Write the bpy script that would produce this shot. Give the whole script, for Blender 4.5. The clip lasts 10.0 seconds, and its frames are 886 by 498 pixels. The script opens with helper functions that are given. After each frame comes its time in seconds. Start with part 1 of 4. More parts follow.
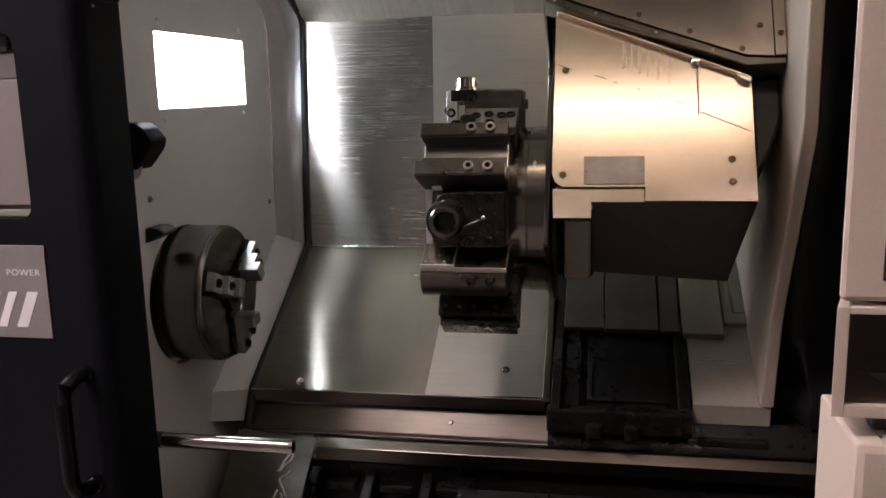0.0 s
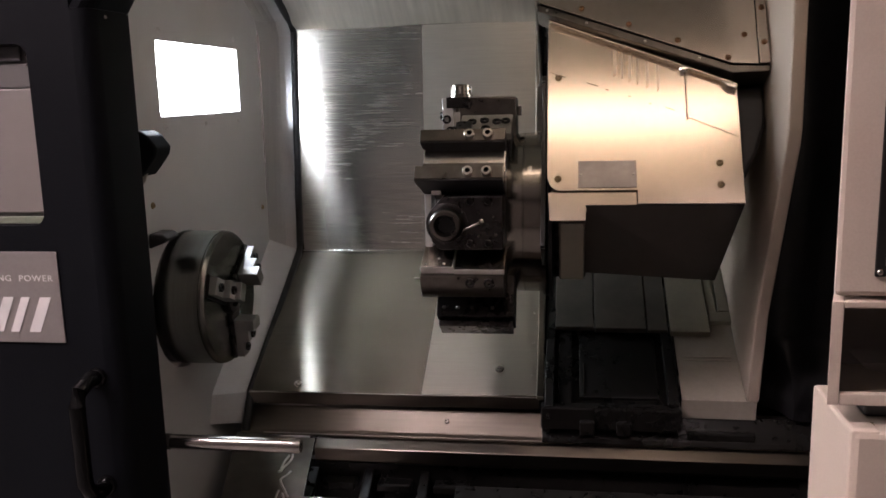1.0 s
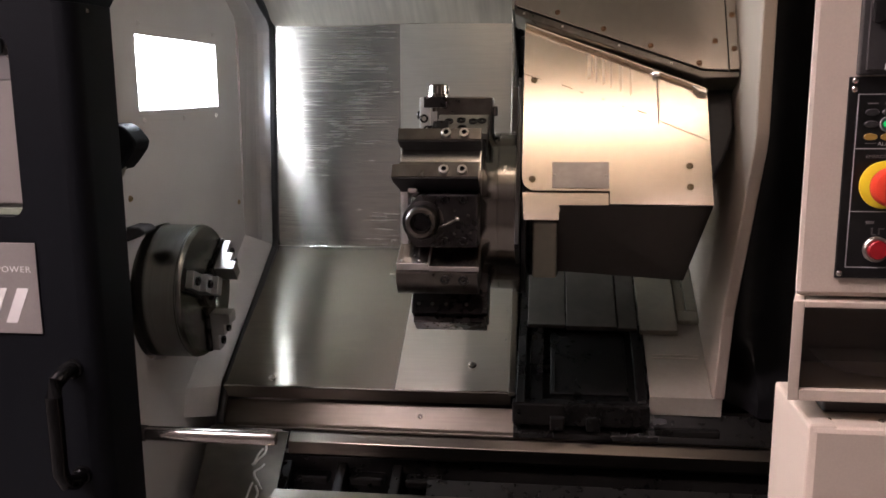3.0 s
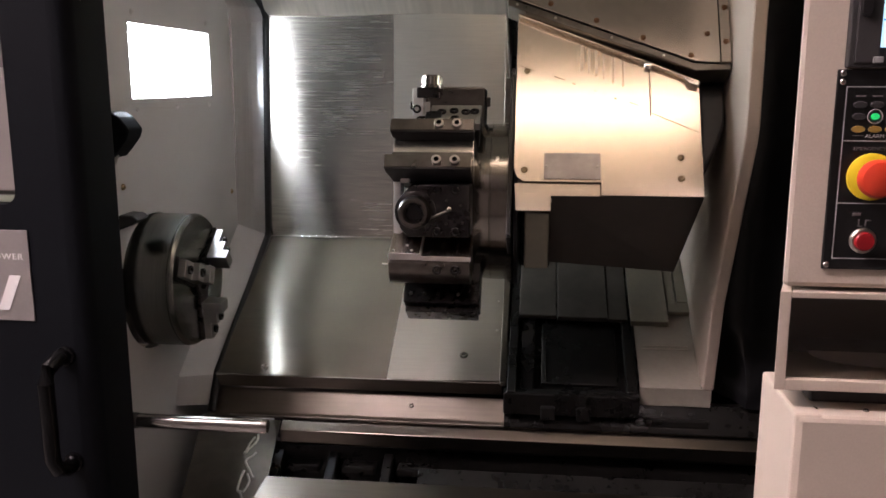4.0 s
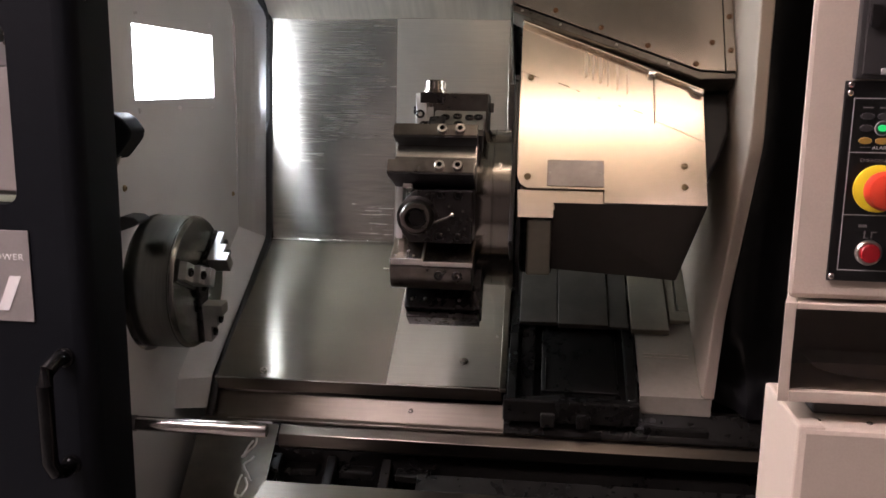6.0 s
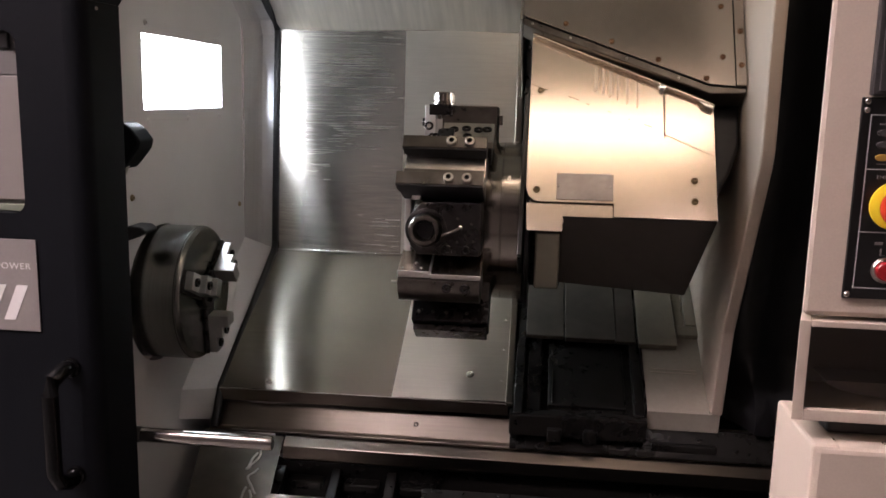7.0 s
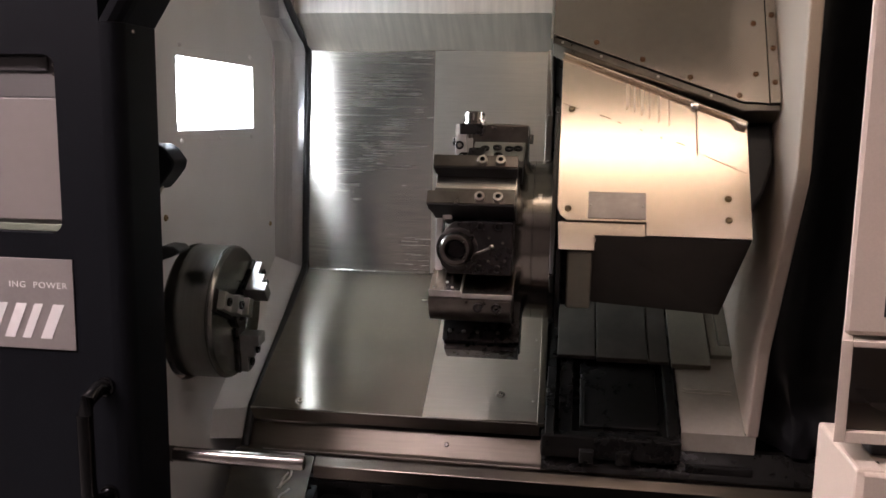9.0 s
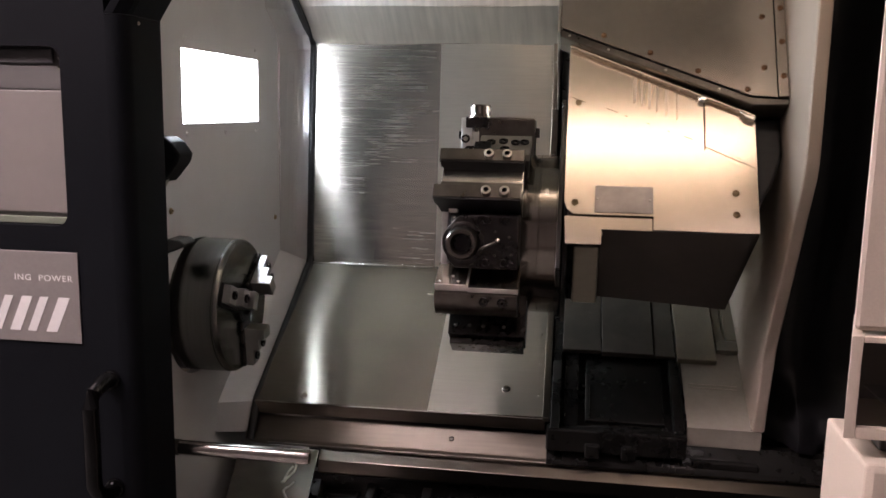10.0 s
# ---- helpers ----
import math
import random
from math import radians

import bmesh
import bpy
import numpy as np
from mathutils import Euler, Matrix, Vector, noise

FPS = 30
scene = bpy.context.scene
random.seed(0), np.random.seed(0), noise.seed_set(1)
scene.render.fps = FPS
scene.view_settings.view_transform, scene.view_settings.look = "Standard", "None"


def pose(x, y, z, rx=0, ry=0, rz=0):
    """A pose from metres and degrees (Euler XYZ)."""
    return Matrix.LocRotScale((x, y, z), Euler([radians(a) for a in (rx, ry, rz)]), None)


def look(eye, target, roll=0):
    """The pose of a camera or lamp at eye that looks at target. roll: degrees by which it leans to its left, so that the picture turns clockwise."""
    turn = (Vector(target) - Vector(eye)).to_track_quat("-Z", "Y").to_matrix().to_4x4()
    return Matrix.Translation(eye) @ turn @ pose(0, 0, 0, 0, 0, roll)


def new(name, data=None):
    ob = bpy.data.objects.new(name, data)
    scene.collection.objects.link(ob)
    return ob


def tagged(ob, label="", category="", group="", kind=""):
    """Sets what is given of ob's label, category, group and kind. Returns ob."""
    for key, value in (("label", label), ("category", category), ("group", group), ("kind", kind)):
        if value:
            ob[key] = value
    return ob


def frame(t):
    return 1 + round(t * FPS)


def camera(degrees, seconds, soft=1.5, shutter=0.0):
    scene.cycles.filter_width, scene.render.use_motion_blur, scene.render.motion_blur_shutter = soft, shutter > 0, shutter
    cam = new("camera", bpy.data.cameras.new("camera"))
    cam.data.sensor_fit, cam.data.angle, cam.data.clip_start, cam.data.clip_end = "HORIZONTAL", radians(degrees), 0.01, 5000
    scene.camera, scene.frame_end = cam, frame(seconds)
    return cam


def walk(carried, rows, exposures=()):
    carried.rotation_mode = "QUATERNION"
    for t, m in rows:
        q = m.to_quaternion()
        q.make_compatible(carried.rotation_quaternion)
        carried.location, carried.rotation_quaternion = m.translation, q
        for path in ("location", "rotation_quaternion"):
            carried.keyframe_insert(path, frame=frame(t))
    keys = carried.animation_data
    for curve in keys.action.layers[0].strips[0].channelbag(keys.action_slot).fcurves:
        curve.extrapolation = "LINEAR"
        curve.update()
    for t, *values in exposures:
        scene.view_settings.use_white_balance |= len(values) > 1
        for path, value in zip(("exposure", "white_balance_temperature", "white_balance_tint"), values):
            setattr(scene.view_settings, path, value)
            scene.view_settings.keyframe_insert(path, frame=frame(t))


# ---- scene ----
W = Vector
MOVE = 0.078  # where the carriage stands along the bed

# ---------------- camera ----------------
cam = camera(54.637, 10.0, soft=1.6)
EYES = [
    (0.0, 0.0736, -1.5134, 1.4375, 10.697, -10.653, -1.355),
    (0.5, 0.0441, -1.5523, 1.4422, 9.149, -10.560, -1.752),
    (1.0, 0.0318, -1.5624, 1.4434, 8.658, -10.395, -1.507),
    (1.5, 0.0324, -1.5682, 1.4445, 7.726, -10.575, -1.243),
    (2.0, 0.0297, -1.5757, 1.4458, 6.990, -10.602, -0.674),
    (2.5, 0.0297, -1.5821, 1.4468, 6.925, -10.419, -0.469),
    (4.0, 0.0343, -1.5936, 1.4441, 6.392, -11.086, 0.039),
    (4.5, 0.0319, -1.5948, 1.4458, 6.238, -11.216, 0.328),
    (5.0, 0.0302, -1.5929, 1.4450, 6.238, -11.116, 0.508),
    (5.5, 0.0308, -1.5907, 1.4454, 6.237, -10.903, 0.600),
    (7.0, 0.0169, -1.5828, 1.4472, 6.459, -10.088, 1.293),
    (7.5, 0.0138, -1.5777, 1.4490, 6.482, -9.094, 1.426),
    (8.0, 0.0127, -1.5815, 1.4493, 6.971, -8.770, 1.260),
    (8.5, 0.0139, -1.5824, 1.4485, 7.757, -8.862, 0.858),
    (9.0, 0.0080, -1.5806, 1.4469, 8.253, -8.853, 0.899),
    (9.5, 0.0063, -1.5776, 1.4463, 8.356, -8.993, 0.982),
    (10.0, 0.0027, -1.5761, 1.4456, 8.466, -9.247, 1.009),
]


def aimed(x, y, z, yaw, pitch, roll):
    a, b = radians(yaw), radians(pitch)
    ahead = W((-math.sin(a) * math.cos(b), math.cos(a) * math.cos(b), math.sin(b)))
    return look((x, y, z), W((x, y, z)) + ahead, roll)


walk(cam, [(t, aimed(*r)) for t, *r in EYES], ((0.0, 0.25, 6350, 15), (1.0, 0.2, 6350, 15), (2.5, 0.50, 6350, 15), (5.0, 0.52, 6350, 15), (7.5, 0.52, 6350, 15), (10.0, 0.46, 6350, 15)))

# ---------------- world and light ----------------
world = bpy.data.worlds.new("workshop_dark")
scene.world = world
world.use_nodes = True
world.node_tree.nodes["Background"].inputs[0].default_value = (1.0, 0.82, 0.72, 1)
world.node_tree.nodes["Background"].inputs[1].default_value = 0.03
LAMP_WINDOW = 45.0
WORK_TUBE = 8.2
HALL_PANEL = 56.0

# ---------------- materials ----------------


def material(name, color, rough=0.5, metal=0.0, grain=0.0, grain_scale=60.0, stain=0.0, stain_scale=5.0, bump=0.0, stretch=(1, 1, 1), aniso=0.0, coat=0.0, rough_var=0.0, spec=0.5, island=0.0):
    m = bpy.data.materials.new(name)
    m.use_nodes = True
    nt = m.node_tree
    b = nt.nodes["Principled BSDF"]
    b.inputs["Roughness"].default_value, b.inputs["Metallic"].default_value = rough, metal
    b.inputs["Specular IOR Level"].default_value, b.inputs["Coat Weight"].default_value = spec, coat
    tc = nt.nodes.new("ShaderNodeTexCoord")
    mp = nt.nodes.new("ShaderNodeMapping")
    mp.inputs["Scale"].default_value = stretch
    nt.links.new(tc.outputs["Object"], mp.inputs[0])
    fine, wide = nt.nodes.new("ShaderNodeTexNoise"), nt.nodes.new("ShaderNodeTexNoise")
    fine.inputs["Scale"].default_value, fine.inputs["Detail"].default_value = grain_scale, 6
    wide.inputs["Scale"].default_value, wide.inputs["Detail"].default_value = stain_scale, 5
    nt.links.new(mp.outputs[0], fine.inputs[0])
    nt.links.new(tc.outputs["Object"], wide.inputs[0])

    def mixed(last, fac_node, low, amount):
        ramp = nt.nodes.new("ShaderNodeMapRange")
        ramp.inputs[1].default_value, ramp.inputs[2].default_value = 0.3, 0.7
        ramp.inputs[3].default_value, ramp.inputs[4].default_value = 1 - amount, 1 + amount * low
        nt.links.new(fac_node, ramp.inputs[0])
        mul = nt.nodes.new("ShaderNodeVectorMath")
        mul.operation = "SCALE"
        nt.links.new(last, mul.inputs[0])
        nt.links.new(ramp.outputs[0], mul.inputs["Scale"])
        return mul.outputs[0]

    base = nt.nodes.new("ShaderNodeRGB")
    base.outputs[0].default_value = (*color, 1)
    out = mixed(base.outputs[0], fine.outputs[0], 1.0, grain)
    out = mixed(out, wide.outputs[0], 0.6, stain)
    if island:
        info = nt.nodes.new("ShaderNodeObjectInfo")
        out = mixed(out, info.outputs["Random"], 1.0, island)
    nt.links.new(out, b.inputs["Base Color"])
    if rough_var:
        rr = nt.nodes.new("ShaderNodeMapRange")
        rr.inputs[1].default_value, rr.inputs[2].default_value = 0.3, 0.7
        rr.inputs[3].default_value, rr.inputs[4].default_value = max(rough - rough_var, 0.03), rough + rough_var
        add = nt.nodes.new("ShaderNodeMath")
        add.operation = "MULTIPLY_ADD"
        add.inputs[1].default_value, add.inputs[2].default_value = 0.5, 0.0
        half = nt.nodes.new("ShaderNodeMath")
        half.operation = "MULTIPLY_ADD"
        half.inputs[1].default_value = 0.5
        nt.links.new(fine.outputs[0], add.inputs[0])
        nt.links.new(wide.outputs[0], half.inputs[0])
        nt.links.new(add.outputs[0], half.inputs[2])
        nt.links.new(half.outputs[0], rr.inputs[0])
        nt.links.new(rr.outputs[0], b.inputs["Roughness"])
    if bump:
        bp = nt.nodes.new("ShaderNodeBump")
        bp.inputs["Strength"].default_value, bp.inputs["Distance"].default_value = bump, 0.002
        nt.links.new(fine.outputs[0], bp.inputs["Height"])
        nt.links.new(bp.outputs[0], b.inputs["Normal"])
    if aniso:
        b.inputs["Anisotropic"].default_value = aniso
        tg = nt.nodes.new("ShaderNodeTangent")
        tg.direction_type, tg.uv_map = "UV_MAP", "UVMap"
        nt.links.new(tg.outputs[0], b.inputs["Tangent"])
    return m


def glowing(name, color, strength):
    m = bpy.data.materials.new(name)
    m.use_nodes = True
    b = m.node_tree.nodes["Principled BSDF"]
    b.inputs["Base Color"].default_value = (*color, 1)
    b.inputs["Emission Color"].default_value = (*color, 1)
    b.inputs["Emission Strength"].default_value = strength
    return m


def clear_glass(name, color=(0.9, 0.95, 0.92), rough=0.02):
    m = bpy.data.materials.new(name)
    m.use_nodes = True
    b = m.node_tree.nodes["Principled BSDF"]
    b.inputs["Base Color"].default_value = (*color, 1)
    b.inputs["Transmission Weight"].default_value = 1.0
    b.inputs["Roughness"].default_value = rough
    b.inputs["IOR"].default_value = 1.45
    return m


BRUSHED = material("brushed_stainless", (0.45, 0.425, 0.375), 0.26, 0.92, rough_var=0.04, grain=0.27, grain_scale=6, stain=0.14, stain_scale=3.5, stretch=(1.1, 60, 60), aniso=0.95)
# Slope steels: a dark one for its unlit left, a pale one for its lit right.
BRUSHED_SHADED = material("brushed_stainless_shaded", (0.245, 0.225, 0.185), 0.25, 0.92, grain=0.14, grain_scale=6, stain=0.22, stain_scale=4.5, stretch=(1.1, 60, 60), aniso=1.0)
LIT_SMOOTH = material("lit_smooth_stainless", (0.60, 0.565, 0.49), 0.38, 0.90, grain=0.035, grain_scale=8, stain=0.12, stain_scale=4, stretch=(0.9, 40, 40), aniso=0.8)
SMOOTH_UPRIGHT = material("smooth_upright_stainless", (0.53, 0.50, 0.435), 0.40, 0.86, grain=0.05, grain_scale=6, stain=0.14, stain_scale=4, stretch=(1.1, 60, 60), aniso=0.9, rough_var=0.03)
TOP_STEEL = material("satin_top_stainless", (0.66, 0.62, 0.55), 0.46, 1.0, grain=0.10, grain_scale=6, stain=0.16, stain_scale=4, stretch=(14, 0.8, 0.8))
STAINLESS = material("stainless", (0.50, 0.47, 0.42), 0.33, 1.0, grain=0.05, grain_scale=12, stain=0.14, stain_scale=5, stretch=(1, 14, 14))
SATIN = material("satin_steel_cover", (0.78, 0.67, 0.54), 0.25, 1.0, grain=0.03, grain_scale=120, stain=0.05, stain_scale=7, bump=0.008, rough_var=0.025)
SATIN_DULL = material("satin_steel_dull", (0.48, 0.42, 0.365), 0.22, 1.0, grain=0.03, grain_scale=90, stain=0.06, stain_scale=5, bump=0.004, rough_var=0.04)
GREY_PLATE = material("scuffed_grey_plate", (0.40, 0.365, 0.34), 0.42, 0.75, grain=0.05, grain_scale=90, stain=0.18, stain_scale=25)
DARK_STEEL = material("blackened_steel", (0.045, 0.041, 0.039), 0.30, 0.9, grain=0.2, grain_scale=70, stain=0.3, stain_scale=14, bump=0.06, rough_var=0.1)
BROWN_STEEL = material("browned_steel", (0.145, 0.132, 0.115), 0.33, 1.0, grain=0.14, grain_scale=50, stain=0.3, stain_scale=16, bump=0.05, rough_var=0.1)
BRIGHT_STEEL = material("ground_steel", (0.62, 0.59, 0.54), 0.22, 1.0, grain=0.06, grain_scale=60, stain=0.12, stain_scale=20, bump=0.02, rough_var=0.06)
GROUND_FACE = material("ground_face_steel", (0.70, 0.68, 0.64), 0.50, 0.8, grain=0.05, grain_scale=60, stain=0.1, stain_scale=30)
ROD_STEEL = material("polished_bar_steel", (0.40, 0.375, 0.345), 0.17, 1.0, grain=0.06, grain_scale=60, stain=0.15, stain_scale=20, rough_var=0.04)
DISC_STEEL = material("turret_disc_steel", (0.23, 0.21, 0.18), 0.17, 1.0, grain=0.08, grain_scale=4, stain=0.15, stain_scale=9, bump=0.0, stretch=(60, 0.3, 0.3), rough_var=0.05)
JAW_STEEL = material("jaw_steel", (0.50, 0.50, 0.48), 0.38, 1.0, grain=0.08, grain_scale=60, stain=0.15, stain_scale=20, bump=0.02, rough_var=0.06)
CHUCK_STEEL = material("oily_chuck_steel", (0.20, 0.205, 0.193), 0.27, 1.0, grain=0.10, grain_scale=6, stain=0.2, stain_scale=7, stretch=(30, 0.4, 0.4))
WALL_PAINT = material("light_grey_paint", (0.58, 0.575, 0.57), 0.35, 0.0, grain=0.02, grain_scale=200, stain=0.08, stain_scale=4, bump=0.02)
TRAY_WHITE = material("white_lamp_tray", (0.85, 0.86, 0.87), 0.4, 0.0, grain=0.01, stain=0.03)
STRIP_PAINT = material("glossy_grey_paint", (0.50, 0.49, 0.48), 0.18, 0.0, grain=0.02, grain_scale=200, stain=0.08, stain_scale=4, spec=0.7)
# Darker copy of STAINLESS; the dark reflections on these faces are in its colour.
BED_STEEL = material("darkened_stainless", (0.20, 0.175, 0.145), 0.28, 1.0, grain=0.06, grain_scale=12, stain=0.22, stain_scale=4, stretch=(1, 14, 14))
RAIL_STEEL = material("oily_rail_stainless", (0.27, 0.24, 0.20), 0.30, 1.0, grain=0.06, grain_scale=12, stain=0.22, stain_scale=5, stretch=(1, 14, 14))
CHUTE_STEEL = material("stained_chute_steel", (0.20, 0.18, 0.155), 0.34, 1.0, grain=0.08, grain_scale=25, stain=0.35, stain_scale=9)
UNDERSIDE = material("shaded_underside", (0.052, 0.045, 0.038), 0.5, 0.0, grain=0.05, grain_scale=60, stain=0.2, stain_scale=5)
# Grey-beige of the dirty foot plates; their shade is in the tone too.
GUARD_GREY = material("shaded_dirty_grey_beige", (0.34, 0.31, 0.255), 0.42, 0.0, grain=0.04, grain_scale=120, stain=0.2, stain_scale=7, bump=0.03)
# Way plate tones hold the housing's shade along with oil and soot.
WAY_STEEL = material("shaded_way_plate_steel", (0.085, 0.075, 0.06), 0.42, 0.4, grain=0.06, grain_scale=60, stain=0.35, stain_scale=9)
WAY_GREY = material("shaded_way_plate_paint", (0.17, 0.152, 0.11), 0.40, 0.0, grain=0.05, grain_scale=120, stain=0.25, stain_scale=9, bump=0.02)
CREAM = material("cream_machine_paint", (0.51, 0.432, 0.35), 0.42, 0.0, grain=0.03, grain_scale=350, stain=0.04, stain_scale=5, bump=0.10)
CHARCOAL = material("charcoal_door_paint", (0.0032, 0.0038, 0.0052), 0.55, 0.0, grain=0.05, grain_scale=300, stain=0.15, stain_scale=4, bump=0.04, spec=0.1)
BLACK_RUBBER = material("black_rubber", (0.010, 0.010, 0.011), 0.5, 0.0, grain=0.2, grain_scale=90, stain=0.3, stain_scale=7, bump=0.1)
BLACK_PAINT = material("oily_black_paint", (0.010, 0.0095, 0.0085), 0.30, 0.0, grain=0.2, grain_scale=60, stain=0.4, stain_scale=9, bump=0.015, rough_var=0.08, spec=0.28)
BLACK_SHEET = material("black_curtain_sheet", (0.011, 0.011, 0.012), 0.33, 0.0, grain=0.2, grain_scale=40, stain=0.4, stain_scale=6, bump=0.05, spec=0.45)
BLACK_PLASTIC = material("black_panel_plastic", (0.009, 0.0085, 0.008), 0.30, 0.0, grain=0.06, grain_scale=300, stain=0.1, bump=0.04)
HANDLE_BLACK = material("glossy_handle_black", (0.003, 0.003, 0.003), 0.16, 0.0, grain=0.05, stain=0.1, spec=0.2)
HUB_GREY = material("dull_hub_grey", (0.20, 0.19, 0.145), 0.45, 0.2, grain=0.05, stain=0.2)
GREY_PLASTIC = material("dark_grey_plastic", (0.035, 0.033, 0.032), 0.45, 0.0, grain=0.05, grain_scale=300, stain=0.08, bump=0.05)
SILVER_PLATE = material("silver_name_plate", (0.30, 0.275, 0.26), 0.45, 0.6, grain=0.03, grain_scale=200, stain=0.05, bump=0.01)
WHITE_PRINT = material("white_print", (0.62, 0.60, 0.58), 0.5, 0.0, grain=0.03, stain=0.04)
GREY_PRINT = material("pale_grey_print", (0.34, 0.33, 0.32), 0.5, 0.0, grain=0.03, stain=0.04)
FAINT_PRINT = material("faint_grey_print", (0.12, 0.11, 0.105), 0.5, 0.0, grain=0.03, stain=0.04)
RED = material("red_plastic", (0.55, 0.045, 0.018), 0.35, 0.0, grain=0.03, stain=0.08, stain_scale=30)
DEEP_RED = material("deep_red_plastic", (0.30, 0.012, 0.016), 0.3, 0.0, grain=0.03, stain=0.08, stain_scale=30)
YELLOW = material("yellow_plastic", (0.72, 0.55, 0.02), 0.42, 0.0, grain=0.03, stain=0.06, stain_scale=30)
AMBER = material("amber_lens", (0.30, 0.19, 0.04), 0.35, 0.0, grain=0.03, stain=0.06)
CHIP = material("brown_chip_stain", (0.10, 0.07, 0.04), 0.6, 0.0, grain=0.2, stain=0.2)
FLOOR = material("concrete_floor", (0.19, 0.183, 0.17), 0.6, 0.0, grain=0.1, grain_scale=40, stain=0.3, stain_scale=2, bump=0.1)
HALL_WHITE = material("hall_ceiling_paint", (0.62, 0.60, 0.57), 0.7, 0.0, grain=0.04, stain=0.1, stain_scale=1)
HALL = material("hall_wall_paint", (0.16, 0.147, 0.138), 0.7, 0.0, grain=0.04, stain=0.1, stain_scale=1)
PANE_BEIGE = material("beige_blind_sheet", (0.155, 0.14, 0.126), 0.5, 0.0, grain=0.02, stain=0.06, stain_scale=3)
PANE_GREY = material("grey_window_film", (0.10, 0.095, 0.09), 0.45, 0.0, grain=0.02, stain=0.15, stain_scale=6)
SEAM = material("dark_seam_grime", (0.16, 0.12, 0.08), 0.5, 0.6, grain=0.2, stain=0.2)
STREAK = material("brown_drip_mark", (0.62, 0.52, 0.40), 0.29, 1.0, grain=0.1, stain=0.15, stain_scale=30)
PANE_EDGE = material("greenish_pane_edge", (0.15, 0.17, 0.125), 0.35, 0.0, grain=0.02, stain=0.06)
PALE_RUN = material("pale_chute_mark", (0.62, 0.60, 0.55), 0.5, 0.3, grain=0.2, grain_scale=90, stain=0.2)
LAMP_GLOW = glowing("lamp_window_glow", (0.86, 0.94, 1.0), LAMP_WINDOW)
TUBE_GLOW = glowing("work_tube_glow", (1.0, 0.79, 0.63), WORK_TUBE)
HALL_GLOW = glowing("hall_panel_glow", (1.0, 0.83, 0.84), HALL_PANEL)
SCREEN_GLOW = glowing("screen_glow", (0.42, 0.66, 0.80), 0.9)
SCREEN_DARK = glowing("screen_mark_glow", (0.10, 0.25, 0.55), 0.5)
GREEN_GLOW = glowing("green_lens_glow", (0.01, 0.42, 0.10), 0.6)

# ---------------- builders ----------------


def thing(name, base, label, category, group="", kind=""):
    ob = new(name)
    ob.location = base
    ob.empty_display_size = 0.05
    return tagged(ob, label, category, group, kind)


def offset_of(ob):
    at = W((0, 0, 0))
    while ob is not None:
        at, ob = at + ob.location, ob.parent
    return at


def part(name, bm, mat, parent=None, label="", smooth=False, uv=None):
    me = bpy.data.meshes.new(name)
    bmesh.ops.recalc_face_normals(bm, faces=bm.faces[:])
    if uv is not None:
        layer = bm.loops.layers.uv.new("UVMap")
        for f in bm.faces:
            for lp in f.loops:
                lp[layer].uv = (lp.vert.co.dot(uv), lp.vert.co.x)
    if smooth:
        for f in bm.faces:
            f.smooth = True
        for e in bm.edges:
            if len(e.link_faces) == 2 and e.calc_face_angle(0) > 0.6:
                e.smooth = False
    if parent is not None:
        bmesh.ops.translate(bm, verts=bm.verts[:], vec=-offset_of(parent))
    bm.to_mesh(me)
    bm.free()
    me.materials.append(mat)
    ob = new(name, me)
    ob.parent = parent
    if label:
        ob["label"] = label
    return ob


def solid(name, bm, mat, label, category, kind="", group="", smooth=False, uv=None):
    return tagged(part(name, bm, mat, None, "", smooth, uv), label, category, group, kind)


def box(x0, x1, y0, y1, z0, z1, bevel=0.0, m=None, bm=None, seg=2):
    """A box between two corners, with rounded edges, turned by m."""
    b = bmesh.new()
    bmesh.ops.create_cube(b, size=1)
    for v in b.verts:
        v.co = W(((x0 + x1) / 2 + v.co.x * (x1 - x0), (y0 + y1) / 2 + v.co.y * (y1 - y0), (z0 + z1) / 2 + v.co.z * (z1 - z0)))
    if bevel:
        bmesh.ops.bevel(b, geom=b.edges[:], offset=bevel, segments=seg, affect="EDGES", profile=0.5)
    return joined(b, m, bm)


def joined(b, m, bm):
    if m is not None:
        bmesh.ops.transform(b, matrix=m, verts=b.verts[:])
    if bm is None:
        return b
    me = bpy.data.meshes.new("tmp")
    b.to_mesh(me)
    b.free()
    bm.from_mesh(me)
    bpy.data.meshes.remove(me)
    return bm


def prism(points, deep, bevel=0.0, m=None, bm=None, seg=2):
    """A flat outline of 3D points pushed along deep."""
    b = bmesh.new()
    vs = [b.verts.new(p) for p in points]
    f = b.faces.new(vs)
    got = bmesh.ops.extrude_face_region(b, geom=[f])
    bmesh.ops.translate(b, vec=W(deep), verts=[g for g in got["geom"] if isinstance(g, bmesh.types.BMVert)])
    if bevel:
        bmesh.ops.bevel(b, geom=b.edges[:], offset=bevel, segments=seg, affect="EDGES", profile=0.5)
    bmesh.ops.recalc_face_normals(b, faces=b.faces[:])
    return joined(b, m, bm)


